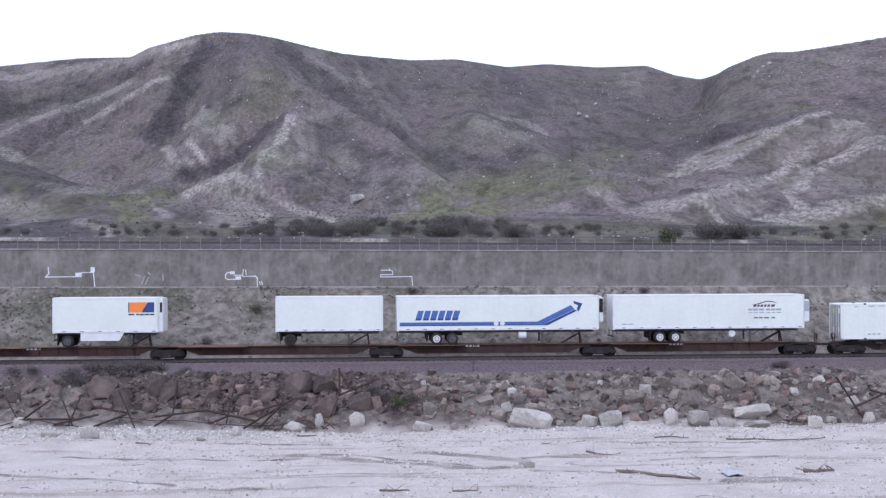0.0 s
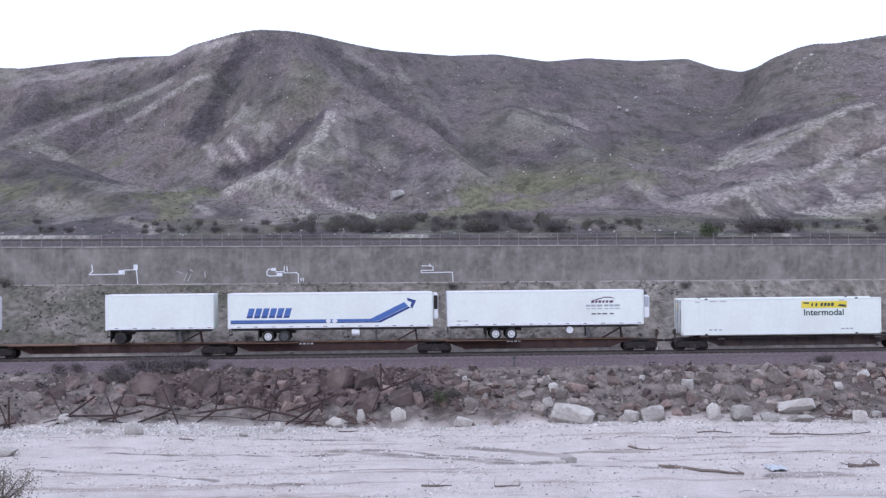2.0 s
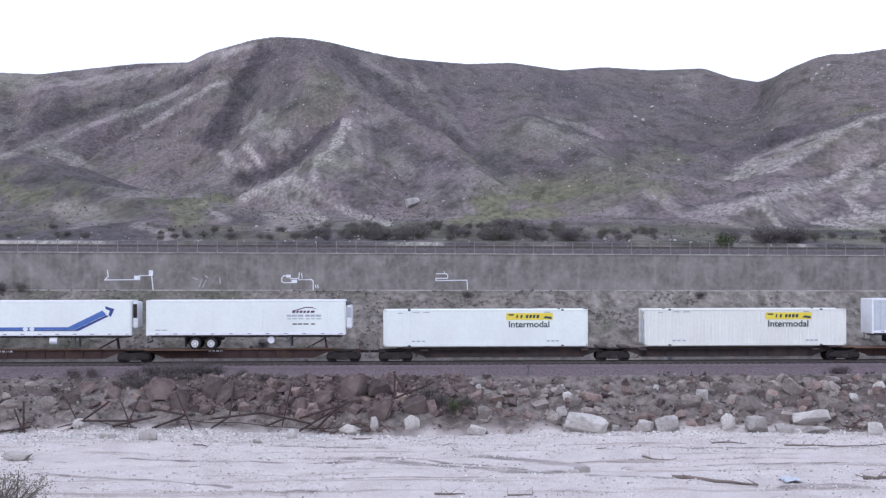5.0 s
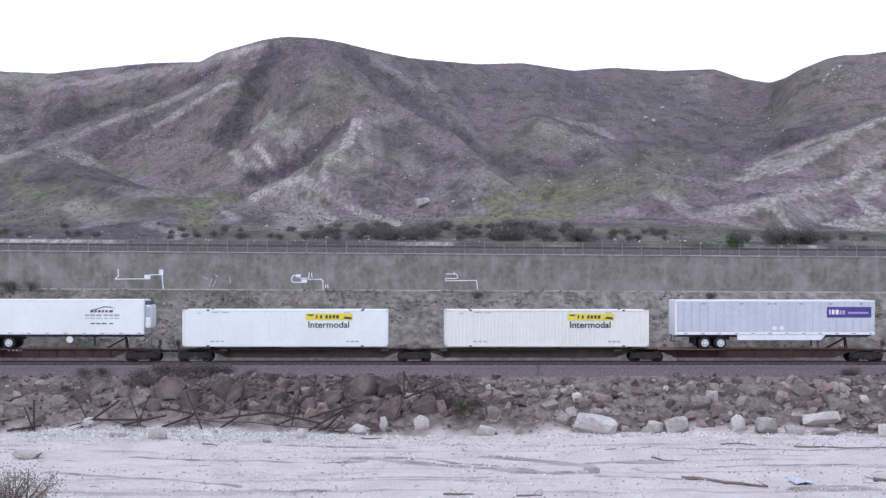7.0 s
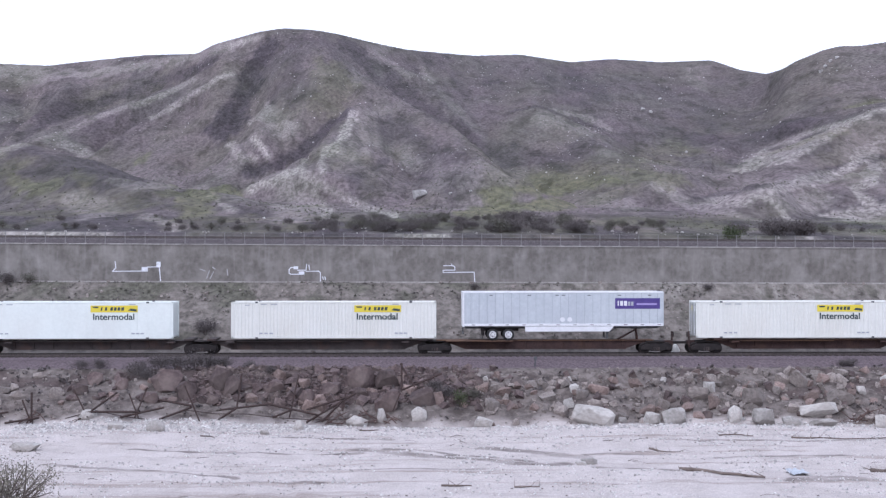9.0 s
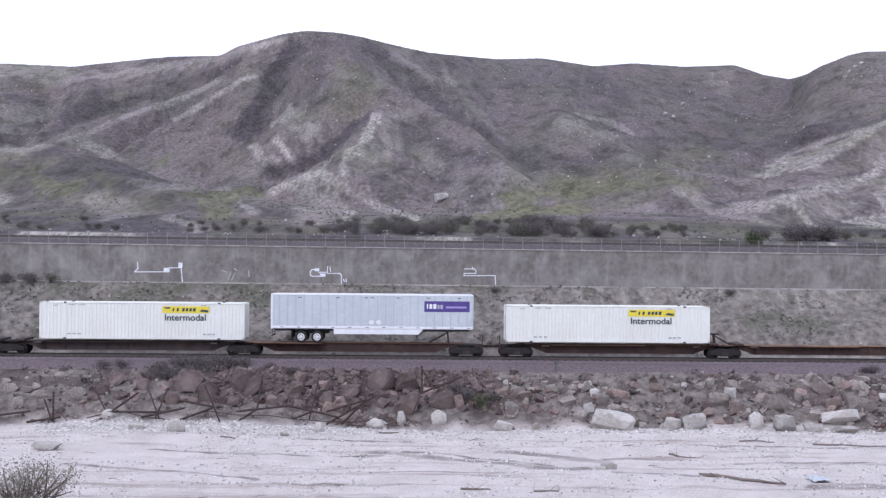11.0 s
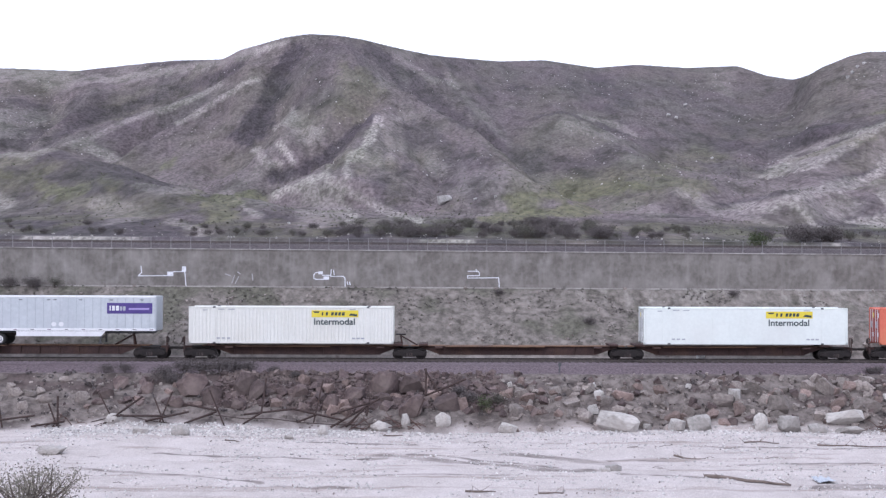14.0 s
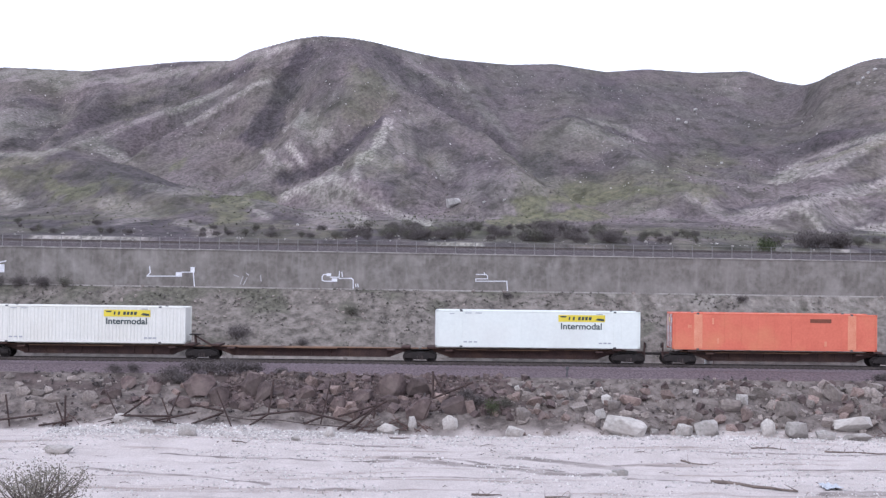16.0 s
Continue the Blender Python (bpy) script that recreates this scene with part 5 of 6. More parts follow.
# ---- fence and paint on the retaining wall ----
GALVANISED = surface("dull_galvanised_steel", (0.14, 0.132, 0.132), (0.24, 0.23, 0.23), 4, 0.6, 0.1, 30)
CHALK = surface("white_wall_paint", (0.55, 0.56, 0.6), (0.78, 0.79, 0.84), 2, 0.8, 0, 14, dirt=(0.3, 0.29, 0.28), dirt_amount=0.5)
FADED = surface("faded_white_wall_paint", (0.26, 0.25, 0.25), (0.42, 0.41, 0.42), 3, 0.9, 0, 14)

PALE_BOULDERS = [ (12.7, 92.4, 2.86, 1.31), (16.8, 92.3, 1.14, 0.90), (18.3, 92.1, 1.63, 1.14), (22.5, 92, 0.98, 1.14), (24.4, 91.8, 1.63, 1.47), (28.5, 92.9, 2.69, 1.06), (26.3, 91.3, 1.47, 0.65), (28.4, 91.1, 1.84, 0.57), (32.3, 90.4, 1.06, 0.98), (34.1, 92.2, 0.90, 0.65), (37, 92.4, 1.14, 0.90), (32.6, 95.6, 0.65, 0.73), (-3.8, 92.4, 1.47, 0.73), (-2.1, 92.8, 0.73, 0.98), (0.5, 92.8, 1.06, 0.98), (5, 91.8, 1.22, 0.73), (-7.6, 89.7, 0.73, 0.73), (-22.4, 92.4, 1.22, 0.73), (-19.9, 89.7, 1.06, 0.57), (-17, 88.6, 1.22, 0.82), (-9.7, 87.9, 0.65, 0.41) ]

WEST_BOULDERS = [ (-3.8, 97, 1.96, 1.80), (-5.8, 95.9, 1.63, 1.06), (-7.5, 94.9, 1.14, 1.22), (-1.8, 97.1, 1.63, 1.47), (0.8, 94.5, 1.80, 1.31), (-1.7, 93.6, 1.80, 1.63), (-3.6, 95.3, 1.06, 0.73), (-17.7, 96.6, 2.29, 1.47), (-16.1, 95.4, 1.39, 1.31), (-21, 96.5, 0.90, 0.90), (-12.8, 95.7, 1.22, 1.39), (-13.9, 96.5, 1.63, 1.63), (-11.9, 96.9, 0.82, 0.65), (-23, 97.3, 1.14, 0.98), (-23.7, 95.5, 1.06, 0.82), (-9.8, 96.2, 1.22, 0.98), (-18.5, 94.6, 1.14, 0.82) ]

EAST_BOULDERS = [ (5.6, 93.8, 1.22, 1.14), (6.2, 96.6, 1.06, 0.57), (6.1, 97.9, 0.82, 0.65), (17.9, 94.5, 1.06, 0.90), (20.7, 95.2, 1.88, 0.98), (21.5, 94, 1.06, 0.98), (15.9, 96.2, 0.73, 0.82), (28.4, 96.5, 1.47, 1.22), (28.7, 94.8, 1.22, 0.82), (30.6, 94.1, 1.80, 1.06), (24.3, 94, 1.39, 1.39), (13.6, 96.5, 1.47, 0.98), (12.2, 95.3, 1.14, 0.65), (13.2, 94.6, 1.22, 0.57), (16.7, 93.7, 1.14, 0.73), (9.5, 96.7, 1.06, 0.73), (27.3, 97.1, 1.06, 0.90), (30.3, 97.1, 0.98, 0.73), (23.5, 97.2, 1.63, 0.82) ]

FAR_WEST_BOULDERS = [ (-28.9, 96.9, 0.82, 0.65), (-29.4, 96.2, 0.98, 0.57), (-28, 95.3, 1.22, 0.73), (-30.3, 95.8, 0.98, 0.65), (-32.3, 98.9, 0.73, 0.49), (-27.3, 98.3, 0.98, 0.57), (-31.4, 95.1, 0.82, 0.65), (-29.4, 94.4, 0.90, 0.57), (-33, 96.6, 1.22, 0.82), (-33.4, 95.5, 1.06, 0.73), (-25.4, 95.6, 1.06, 0.73), (-31.2, 97.4, 0.82, 0.57) ]

JACKS = [
    [(-30.5, -1.8, -30.1, -3.6), (-30.8, -3.5, -27.8, -3.1)],
    [(-26.9, -2.3, -26.3, -3.7), (-26.3, -1.8, -26.2, -3.7), (-27.7, -3.8, -25.7, -3.5)],
    [(-23.5, -1.6, -22.5, -3.2), (-23.2, -3.8, -20.4, -1.8), (-22.6, -3.1, -18.9, -3.1)],
    [(-19.6, -1.9, -19.0, -3.2), (-18.4, -1.5, -19.0, -3.2), (-19.8, -3.4, -17.1, -2.8)],
    [(-15.8, -1.4, -14.7, -3.7), (-17.5, -2.3, -15.2, -2.7), (-17.1, -3.5, -15.2, -2.8)],
    [(-11.9, -0.6, -12.1, -2.8), (-13.3, -3.0, -9.7, -2.6), (-13.1, -3.5, -12.0, -2.8)],
    [(-7.9, -0.7, -8.4, -3.2), (-9.9, -2.6, -6.8, -3.3), (-9.3, -3.4, -8.3, -3.0)],
    [(-6.0, -3.6, -4.8, -2.4), (-4.8, -3.1, -4.6, -1.9), (-7.0, -3.7, -3.9, -1.9), (-7.3, -3.0, -4.6, -2.2)],
    [(-0.7, -1.7, -0.7, 0.1), (-0.8, 0.1, 0.2, -1.5), (-0.7, -1.7, 2.1, -0.6), (-1.3, -3.1, -0.8, -1.9)],
    [(34.8, -0.8, 36.8, -4.2), (35.6, -3.0, 38.3, -1.9), (37.1, -1.7, 38.5, -2.1)],
]

MARK_A = [ [(-26.20, 7.25), (-26.14, 6.70), (-26.44, 6.40), (-23.87, 6.43)], [(-23.33, 6.78), (-22.32, 6.80), (-22.20, 5.54)] ]

MARK_B = [ [(-10.12, 6.74), (-10.72, 6.73), (-10.87, 6.53), (-10.86, 6.23), (-10.66, 6.13), (-9.56, 6.14)], [(-10.11, 6.49), (-9.36, 6.50), (-9.32, 7.00)], [(-9.36, 6.39), (-8.25, 6.41), (-8.10, 6.26), (-8.09, 5.46)], [(-9.12, 6.95), (-9.06, 6.55)], [(-7.70, 5.91), (-7.64, 5.66)], [(-7.90, 5.91), (-7.84, 5.66)] ]

MARK_C = [ [(2.84, 6.89), (3.69, 6.90), (3.84, 6.75), (3.84, 6.50), (2.79, 6.49), (2.79, 6.29), (3.90, 6.30), (5.55, 6.32), (5.61, 5.47)], [(3.54, 7.05), (3.59, 6.85)] ]

MARK_D = [ [(-18.70, 6.59), (-18.30, 6.44)], [(-18.14, 5.79), (-17.90, 6.45)], [(-17.84, 5.74), (-17.54, 6.35)], [(-16.34, 6.56), (-16.28, 6.06)], [(-17.60, 6.75), (-17.40, 6.60)] ]

def cable_fence():
    ob = empty("cable_fence", pose(0, 118.25, 0))
    tagged(ob, "galvanised post and cable fence along the wall top", "fence")
    bm = bmesh.new()
    box(bm, -0.026, 0.026, -0.026, 0.026, -0.06, 1.02)
    box(bm, -0.09, 0.09, -0.09, 0.09, 0.0, 0.03)
    post = mesh_of("post", bm)
    post.materials.append(GALVANISED)
    for k in range(-34, 48):
        x = -39.3 + 1.757 * (k + 34) - 30
        p = part("post", post, None, ob)
        p.matrix_basis = pose(x, 0, wall_top(x) + 0.13, 0, random.uniform(-1.5, 1.5), 0)
    for h in (0.35, 0.68, 0.98):
        part("cable", rod(bmesh.new(), (-75, -0.04, wall_top(-75) + 0.13 + h), (75, -0.04, wall_top(75) + 0.13 + h), 0.008, 4), GALVANISED, ob)
    return ob


cable_fence()


def wall_paint(name, strokes, blocks, material, label, wide):
    """White paint strokes on the wall face, 5 mm proud of it."""
    ob = empty(name, pose(0, 117.995, 0))
    tagged(ob, label, "wall paint", "white outlines painted on the wall")
    count = 0
    for pts in strokes:
        for (ax, az), (bx, bz) in zip(pts, pts[1:]):
            d = Vector((bx - ax, 0, bz - az))
            count += 1
            n = Vector((-d.z, 0, d.x)).normalized() * wide / 2
            e = d.normalized() * wide * 0.45
            a, b = Vector((ax, 0, az)) - e, Vector((bx, 0, bz)) + e
            bm = prism(bmesh.new(), [(p.x, p.z) for p in (a - n, b - n, b + n, a + n)], -0.002 - 0.0012 * count, 0.003)
            bmesh.ops.recalc_face_normals(bm, faces=bm.faces[:])
            part("stroke", bm, material, ob)
    for a, b, c, d in blocks:
        part("block", boxes((a, c, -0.016, 0.003, b, d)), material, ob)
    return ob


wall_paint("painted_outline", MARK_A, [(-23.87, 6.38, -23.33, 6.78), (-22.57, 6.79, -22.2, 7.25)], CHALK, "white angular outline painted on the grey wall", 0.085)
wall_paint("painted_outline", MARK_B, [(-10.47, 6.58, -10.07, 6.84), (-10.01, 6.14, -9.51, 6.39)], CHALK, "white looped outline painted on the grey wall", 0.085)
wall_paint("painted_outline", MARK_C, [], CHALK, "thin white bracket outline painted on the grey wall", 0.075)
wall_paint("painted_outline", MARK_D, [], FADED, "faded white scrawl painted on the grey wall", 0.1)
wall_paint("painted_outline", [[(-40.3, 7.3), (-39.0, 7.6)]], [(-40.2, 6.59, -39.11, 7.3)], CHALK, "solid white block painted on the grey wall", 0.1)

# ---- ties under both tracks ----


def ties(name, y, lift, x0, x1, label):
    bm = bmesh.new()
    box(bm, -0.115, 0.115, -1.3, 1.3, -0.2, 0.0)
    me = mesh_of("tie", bm)
    me.materials.append(TIE)
    ob = empty(name, pose(0, y, 0))
    tagged(ob, label, "railway ties", kind="structure")
    for k in range(int((x1 - x0) / 0.55)):
        x = x0 + 0.55 * k
        part("tie", me, None, ob).matrix_basis = pose(x, random.uniform(-0.05, 0.05), lift(x), 0, 0, random.uniform(-0.8, 0.8))
    return ob


ties("railway_ties", TRACK_Y, lambda x: -0.165, -50, 62, "dark timber ties bedded in ballast")
ties("upper_railway_ties", 122.6, lambda x: wall_top(x) + 0.655, -52, 62, "dark timber ties of the upper track")

# ---- shrubs ----
HILL_GREEN = surface("dusty_green_leaf", (0.06, 0.068, 0.036), (0.12, 0.13, 0.075), 0.8, 0.85, 0, 6, vary=0.3)
HILL_LEAF = surface("dusty_chaparral_leaf", (0.07, 0.065, 0.052), (0.14, 0.13, 0.108), 0.8, 0.85, 0, 6, vary=0.35)
LEAF_DARK = surface("dark_sage_leaf", (0.058, 0.056, 0.044), (0.125, 0.12, 0.095), 0.8, 0.85, 0, 6, vary=0.35)
LEAF_GREEN = surface("fresh_green_leaf", (0.035, 0.047, 0.02), (0.085, 0.1, 0.045), 0.8, 0.85, 0, 6, vary=0.35)
LEAF_DRY = surface("dry_purple_grey_twig", (0.07, 0.06, 0.058), (0.14, 0.122, 0.12), 0.8, 0.9, 0, 6, vary=0.35)
LEAF_PALE = surface("pale_olive_leaf", (0.13, 0.12, 0.095), (0.27, 0.25, 0.205), 0.8, 0.85, 0, 6, vary=0.3)
BARK = surface("grey_brown_bark", (0.06, 0.048, 0.04), (0.14, 0.115, 0.1), 3, 0.9, 0.3, 30)


def leaf_quad(bm, rng, p, size):
    q = Euler((rng.uniform(-1.3, 1.3), rng.uniform(-1.3, 1.3), rng.uniform(0, 6.3))).to_quaternion()
    l, w = size * rng.uniform(0.7, 1.3), size * rng.uniform(0.35, 0.6)
    bm.faces.new([bm.verts.new(p + q @ Vector(c)) for c in ((-l, 0, 0), (0, -w, 0.1 * l), (l, 0, 0), (0, w, 0.1 * l))])


def shrub_meshes(seed, width, height, leaves, size, stems=9, loose=0.16):
    """Stems and leaves of one shrub: several leaning stems that fork, with clumps of leaves at their tips."""
    rng = random.Random(seed)
    wood, crown = bmesh.new(), bmesh.new()
    tips = []
    for k in range(stems):
        an, lean = k * 2.4 + rng.uniform(-0.4, 0.4), rng.uniform(0.15, 1.0)
        tip = Vector((math.cos(an) * lean * width / 2, math.sin(an) * lean * width / 2, height * rng.uniform(0.55, 1.0) * (1.1 - 0.35 * lean)))
        mid = tip * 0.5 + Vector((rng.uniform(-0.08, 0.08) * width, rng.uniform(-0.08, 0.08) * width, 0.08 * height))
        rod(wood, (tip.x * 0.06, tip.y * 0.06, -0.1 * height), mid, 0.02 * height, 4, 0.012 * height)
        rod(wood, mid, tip, 0.012 * height, 4, 0.004 * height)
        tips += [tip, mid * 0.35 + tip * 0.65]
        for j in range(2):
            fork = mid + (tip - mid).length * Vector((rng.uniform(-1, 1), rng.uniform(-1, 1), rng.uniform(0.1, 0.9)))
            rod(wood, mid, fork, 0.009 * height, 3, 0.004 * height)
            tips.append(fork)
    for k in range(leaves):
        t = rng.choice(tips)
        spread = loose * (width + height) / 2
        leaf_quad(crown, rng, t + Vector((rng.gauss(0, spread), rng.gauss(0, spread), rng.gauss(0, spread * 0.8))), size)
    for v in crown.verts:
        v.co.z = max(v.co.z, 0.02)
    return mesh_of("trunk", wood), mesh_of("foliage", crown)


def shrub_kind(seed, width, height, leaves, size, material, stems=9, loose=0.16):
    a, b = shrub_meshes(seed, width, height, leaves, size, stems, loose)
    a.materials.append(BARK)
    b.materials.append(material)
    return a, b


def plant(kind, x, y, scale, turn, label, group, sink=0.05, name="shrub", z=None):
    ob = new(name)
    ob.empty_display_size = 0.3
    ob.matrix_basis = pose(x, y, (land_at(x, y) if z is None else z) - sink, 0, 0, turn) @ Matrix.Diagonal((scale, scale, scale, 1))
    tagged(ob, label, "shrub", group)
    part("trunk", kind[0], None, ob)
    part("foliage", kind[1], None, ob)
    return ob


rng = random.Random(4)
DARK_KINDS = [shrub_kind(10 + k, 2.6, 1.5, 800, 0.085, LEAF_DARK) for k in range(3)]
GREEN_KINDS = [shrub_kind(20 + k, 2.0, 2.0, 420, 0.12, LEAF_GREEN) for k in range(2)]
DRY_KINDS = [shrub_kind(30 + k, 2.4, 1.2, 1500, 0.07, LEAF_DRY) for k in range(3)]
PALE_KIND = shrub_kind(41, 1.75, 1.55, 2600, 0.024, LEAF_PALE, 22, 0.06)

# thicket on the flat behind the upper track
for a, b, n, tall in ((-9, -5, 8, 0.8), (-5.5, 2.5, 26, 0.95), (2.5, 9, 16, 0.75), (9, 18, 28, 0.95), (18, 26, 14, 0.65), (-24, -9, 18, 0.55), (33, 42, 10, 0.75), (42, 56, 12, 0.7), (-52, -24, 16, 0.5)):
    for k in range(n):
        x, y = rng.uniform(a, b), 134 + 24 * rng.random() ** 1.6
        kind = rng.choice(DARK_KINDS + DRY_KINDS + DRY_KINDS)
        plant(kind, x * y / 137, y, tall * rng.uniform(0.55, 1.05), rng.uniform(0, 360), "dark scrubby bush behind the upper track", "thicket behind the upper track")
plant(GREEN_KINDS[0], 30.8, 128.0, 0.95, 20, "dense dark green bush beside the upper track", "thicket behind the upper track")
plant(GREEN_KINDS[1], 31.3, 128.3, 0.9, 120, "dense dark green bush beside the upper track", "thicket behind the upper track")
for k in range(7):
    plant(rng.choice(DRY_KINDS), rng.uniform(35.4, 39.5), rng.uniform(131, 134), rng.uniform(0.9, 1.3), rng.uniform(0, 360), "purple-grey dry bush beside the upper track", "thicket behind the upper track")

# dry shrubs along the brow of the stony bank
for x, y, s in ((-20.1, 98.8, 0.85), (-18.9, 100.1, 0.85), (-17.6, 99.7, 0.8), (-16.2, 99.6, 1.0), (-15.2, 100.4, 0.8), (-14.2, 100.4, 0.75), (-23.4, 100.3, 0.6), (-24.8, 100.1, 0.6), (-12.1, 99.9, 0.5), (-19.5, 97.9, 0.6), (-10.5, 99.2, 0.45), (1.7, 96.9, 0.6), (2.4, 95.6, 0.7)):
    plant(rng.choice(DRY_KINDS), x, y, s, rng.uniform(0, 360), "grey dry shrub on the brow of the bank", "shrubs on the stony bank")
plant(GREEN_KINDS[0], 3.4, 94.6, 0.62, 60, "small green shrub among the rocks", "shrubs on the stony bank")
plant(DARK_KINDS[1], 4.4, 95.2, 0.6, 10, "dark shrub among the rocks", "shrubs on the stony bank")
plant(DRY_KINDS[0], 33.6, 101.0, 0.5, 60, "low dark weed on the ballast shoulder", "shrubs on the stony bank")
plant(DRY_KINDS[1], 33.0, 101.1, 0.4, 160, "low dark weed on the ballast shoulder", "shrubs on the stony bank")
# the near shrub at the edge of the bank
plant(PALE_KIND, -7.85, 26.0, 1.17, 30, "pale olive sage shrub on the near bank", "near shrubs")
# shrubs on the cut slope
for x, y, s in ((-17.2, 111.2, 0.95), (-8, 114.5, 0.6), (26.1, 116.4, 0.5), (5.5, 116.7, 0.45), (-35.5, 117.0, 0.8), (-37.5, 117.1, 0.7), (-33.6, 117.0, 0.6), (-39.5, 116.8, 0.8), (13.0, 113, 0.5), (-11.8, 110.4, 0.5)):
    plant(rng.choice(DARK_KINDS + DRY_KINDS), x, y, s, rng.uniform(0, 360), "dark low shrub on the cut slope", "shrubs on the cut slope")


def scatter(name, count, pick, size, leaves, material, label, seed, spread=0.5):
    """Many low shrubs in one mesh; pick(r) gives x, y arrays."""
    r = np.random.RandomState(seed)
    x, y, big = pick(r, count)
    z = land(x, y)
    n = len(x)
    s = size * big * r.uniform(0.5, 1.3, n)
    verts, faces = [], []
    for k in range(leaves):
        off = r.normal(0, spread, (n, 3)) * s[:, None]
        off[:, 2] = np.abs(off[:, 2]) * 1.1 + 0.1 * s
        ang, tilt = r.uniform(0, 6.3, n), r.uniform(-0.9, 0.9, n)
        l = s * r.uniform(0.35, 0.7, n)
        u = np.stack([np.cos(ang), np.sin(ang), tilt], -1) * l[:, None]
        v = np.stack([-np.sin(ang) * 0.5, np.cos(ang) * 0.5, 0.8 + 0 * ang], -1) * (l * 0.8)[:, None]
        c = np.stack([x, y, z], -1) + off
        verts.append(np.stack([c - u, c - v * 0.8, c + u, c + v], 1))
    verts = np.concatenate(verts).reshape(-1, 3)
    faces = np.arange(len(verts)).reshape(-1, 4)
    me = bpy.data.meshes.new(name)
    me.from_pydata(verts.tolist(), [], faces.tolist())
    me.materials.append(material)
    return tagged(new(name, me), label, "scrub", kind="stuff")


def on_hills(green, low):
    def pick(r, count):
        y = r.uniform(140 ** 1.0, 590, count)
        x = r.uniform(-0.5, 0.46, count) * y
        z, s = land(x, y), mountain(x, y)[1]
        keep = (fractal(x / 12, y / 30, 3, 71 + green) > -0.35 + 0.2 * green) & ((s < 0.9) | (s > 0.999) & (r.uniform(0, 1, count) < 0.2))
        if low:
            keep &= z - 0.06 * (y - 130) < 20
        return x[keep], y[keep], 0.45 + y[keep] / 450
    return pick


def on_cut(r, count):
    y, x = r.uniform(109.6, 117.4, count), r.uniform(-48, 56, count)
    keep = fractal(x / 3, y / 2, 3, 73) > -0.1 + 0.6 * ramp(x, -8, 8)
    return x[keep], y[keep], np.ones(keep.sum())


def on_bank(r, count):
    y, x = r.uniform(93, 100.4, count), r.uniform(-40, 48, count)
    keep = fractal(x / 3, y / 2, 3, 74) > 0.1
    return x[keep], y[keep], np.ones(keep.sum())


scatter("hill_scrub", 9000, on_hills(0, False), 0.15, 8, HILL_LEAF, "dark scattered chaparral scrub on the hills", 1)
scatter("dry_hill_scrub", 9000, on_hills(1, False), 0.15, 7, LEAF_DRY, "purple-grey dry scrub on the hills", 2)
scatter("green_hill_scrub", 5000, on_hills(1, True), 0.16, 8, HILL_GREEN, "fresh green scrub in the hollows", 3)
scatter("cut_slope_scrub", 2600, on_cut, 0.095, 9, LEAF_DARK, "dark low scrub on the cut slope", 5)
scatter("dry_cut_slope_scrub", 2600, on_cut, 0.1, 9, LEAF_DRY, "dry low scrub on the cut slope", 6)
scatter("bank_weeds", 700, on_bank, 0.2, 8, LEAF_DRY, "dry weeds among the bank stones", 7)

# ---- stones ----
PALE_STONE = surface("pale_grey_granite", (0.27, 0.255, 0.235), (0.48, 0.455, 0.43), 1.2, 0.9, 0.5, 9, vary=0.2, dirt=(0.2, 0.17, 0.15), dirt_amount=0.6, bump_dist=0.06)
WHITE_PEBBLE = surface("washed_white_pebble", (0.36, 0.345, 0.33), (0.6, 0.58, 0.565), 3, 0.9, 0.2, 12, vary=0.3)
RUST_STONE = surface("rusty_pink_rock", (0.12, 0.085, 0.074), (0.27, 0.205, 0.182), 1.0, 0.9, 0.6, 8, vary=0.3, dirt=(0.1, 0.07, 0.06), dirt_amount=0.5, bump_dist=0.07)
BROWN_STONE = surface("red_brown_rock", (0.058, 0.041, 0.04), (0.135, 0.099, 0.094), 1.0, 0.9, 0.6, 8, vary=0.3, dirt=(0.2, 0.165, 0.145), dirt_amount=0.6, bump_dist=0.07)
TAN_STONE = surface("tan_grey_rock", (0.135, 0.114, 0.102), (0.31, 0.272, 0.248), 1.0, 0.9, 0.6, 8, vary=0.35, dirt=(0.12, 0.09, 0.08), dirt_amount=0.5, bump_dist=0.07)


def stone_mesh(name, seed, points=18, worn=0.0):
    """An angular block: the hull of points near a squashed ball, its edges worn."""
    r = random.Random(seed)
    bm = bmesh.new()
    for k in range(points):
        v = Vector((r.gauss(0, 1), r.gauss(0, 1), r.gauss(0, 1))).normalized() * r.uniform(0.8, 1.05)
        bm.verts.new((max(-0.82, min(0.82, v.x)) * 0.6, max(-0.8, min(0.8, v.y)) * 0.55, max(-0.72, min(0.72, v.z)) * 0.68))
    hull = bmesh.ops.convex_hull(bm, input=bm.verts[:])
    bmesh.ops.delete(bm, geom=list({e for e in hull["geom_interior"] + hull["geom_unused"] if isinstance(e, bmesh.types.BMVert)}), context="VERTS")
    bmesh.ops.dissolve_limit(bm, angle_limit=radians(14), verts=bm.verts[:], edges=bm.edges[:])
    if worn:
        bmesh.ops.bevel(bm, geom=bm.edges[:], offset=worn, segments=2, affect="EDGES", clamp_overlap=True)
    bmesh.ops.triangulate(bm, faces=bm.faces[:])
    return mesh_of(name, bm)


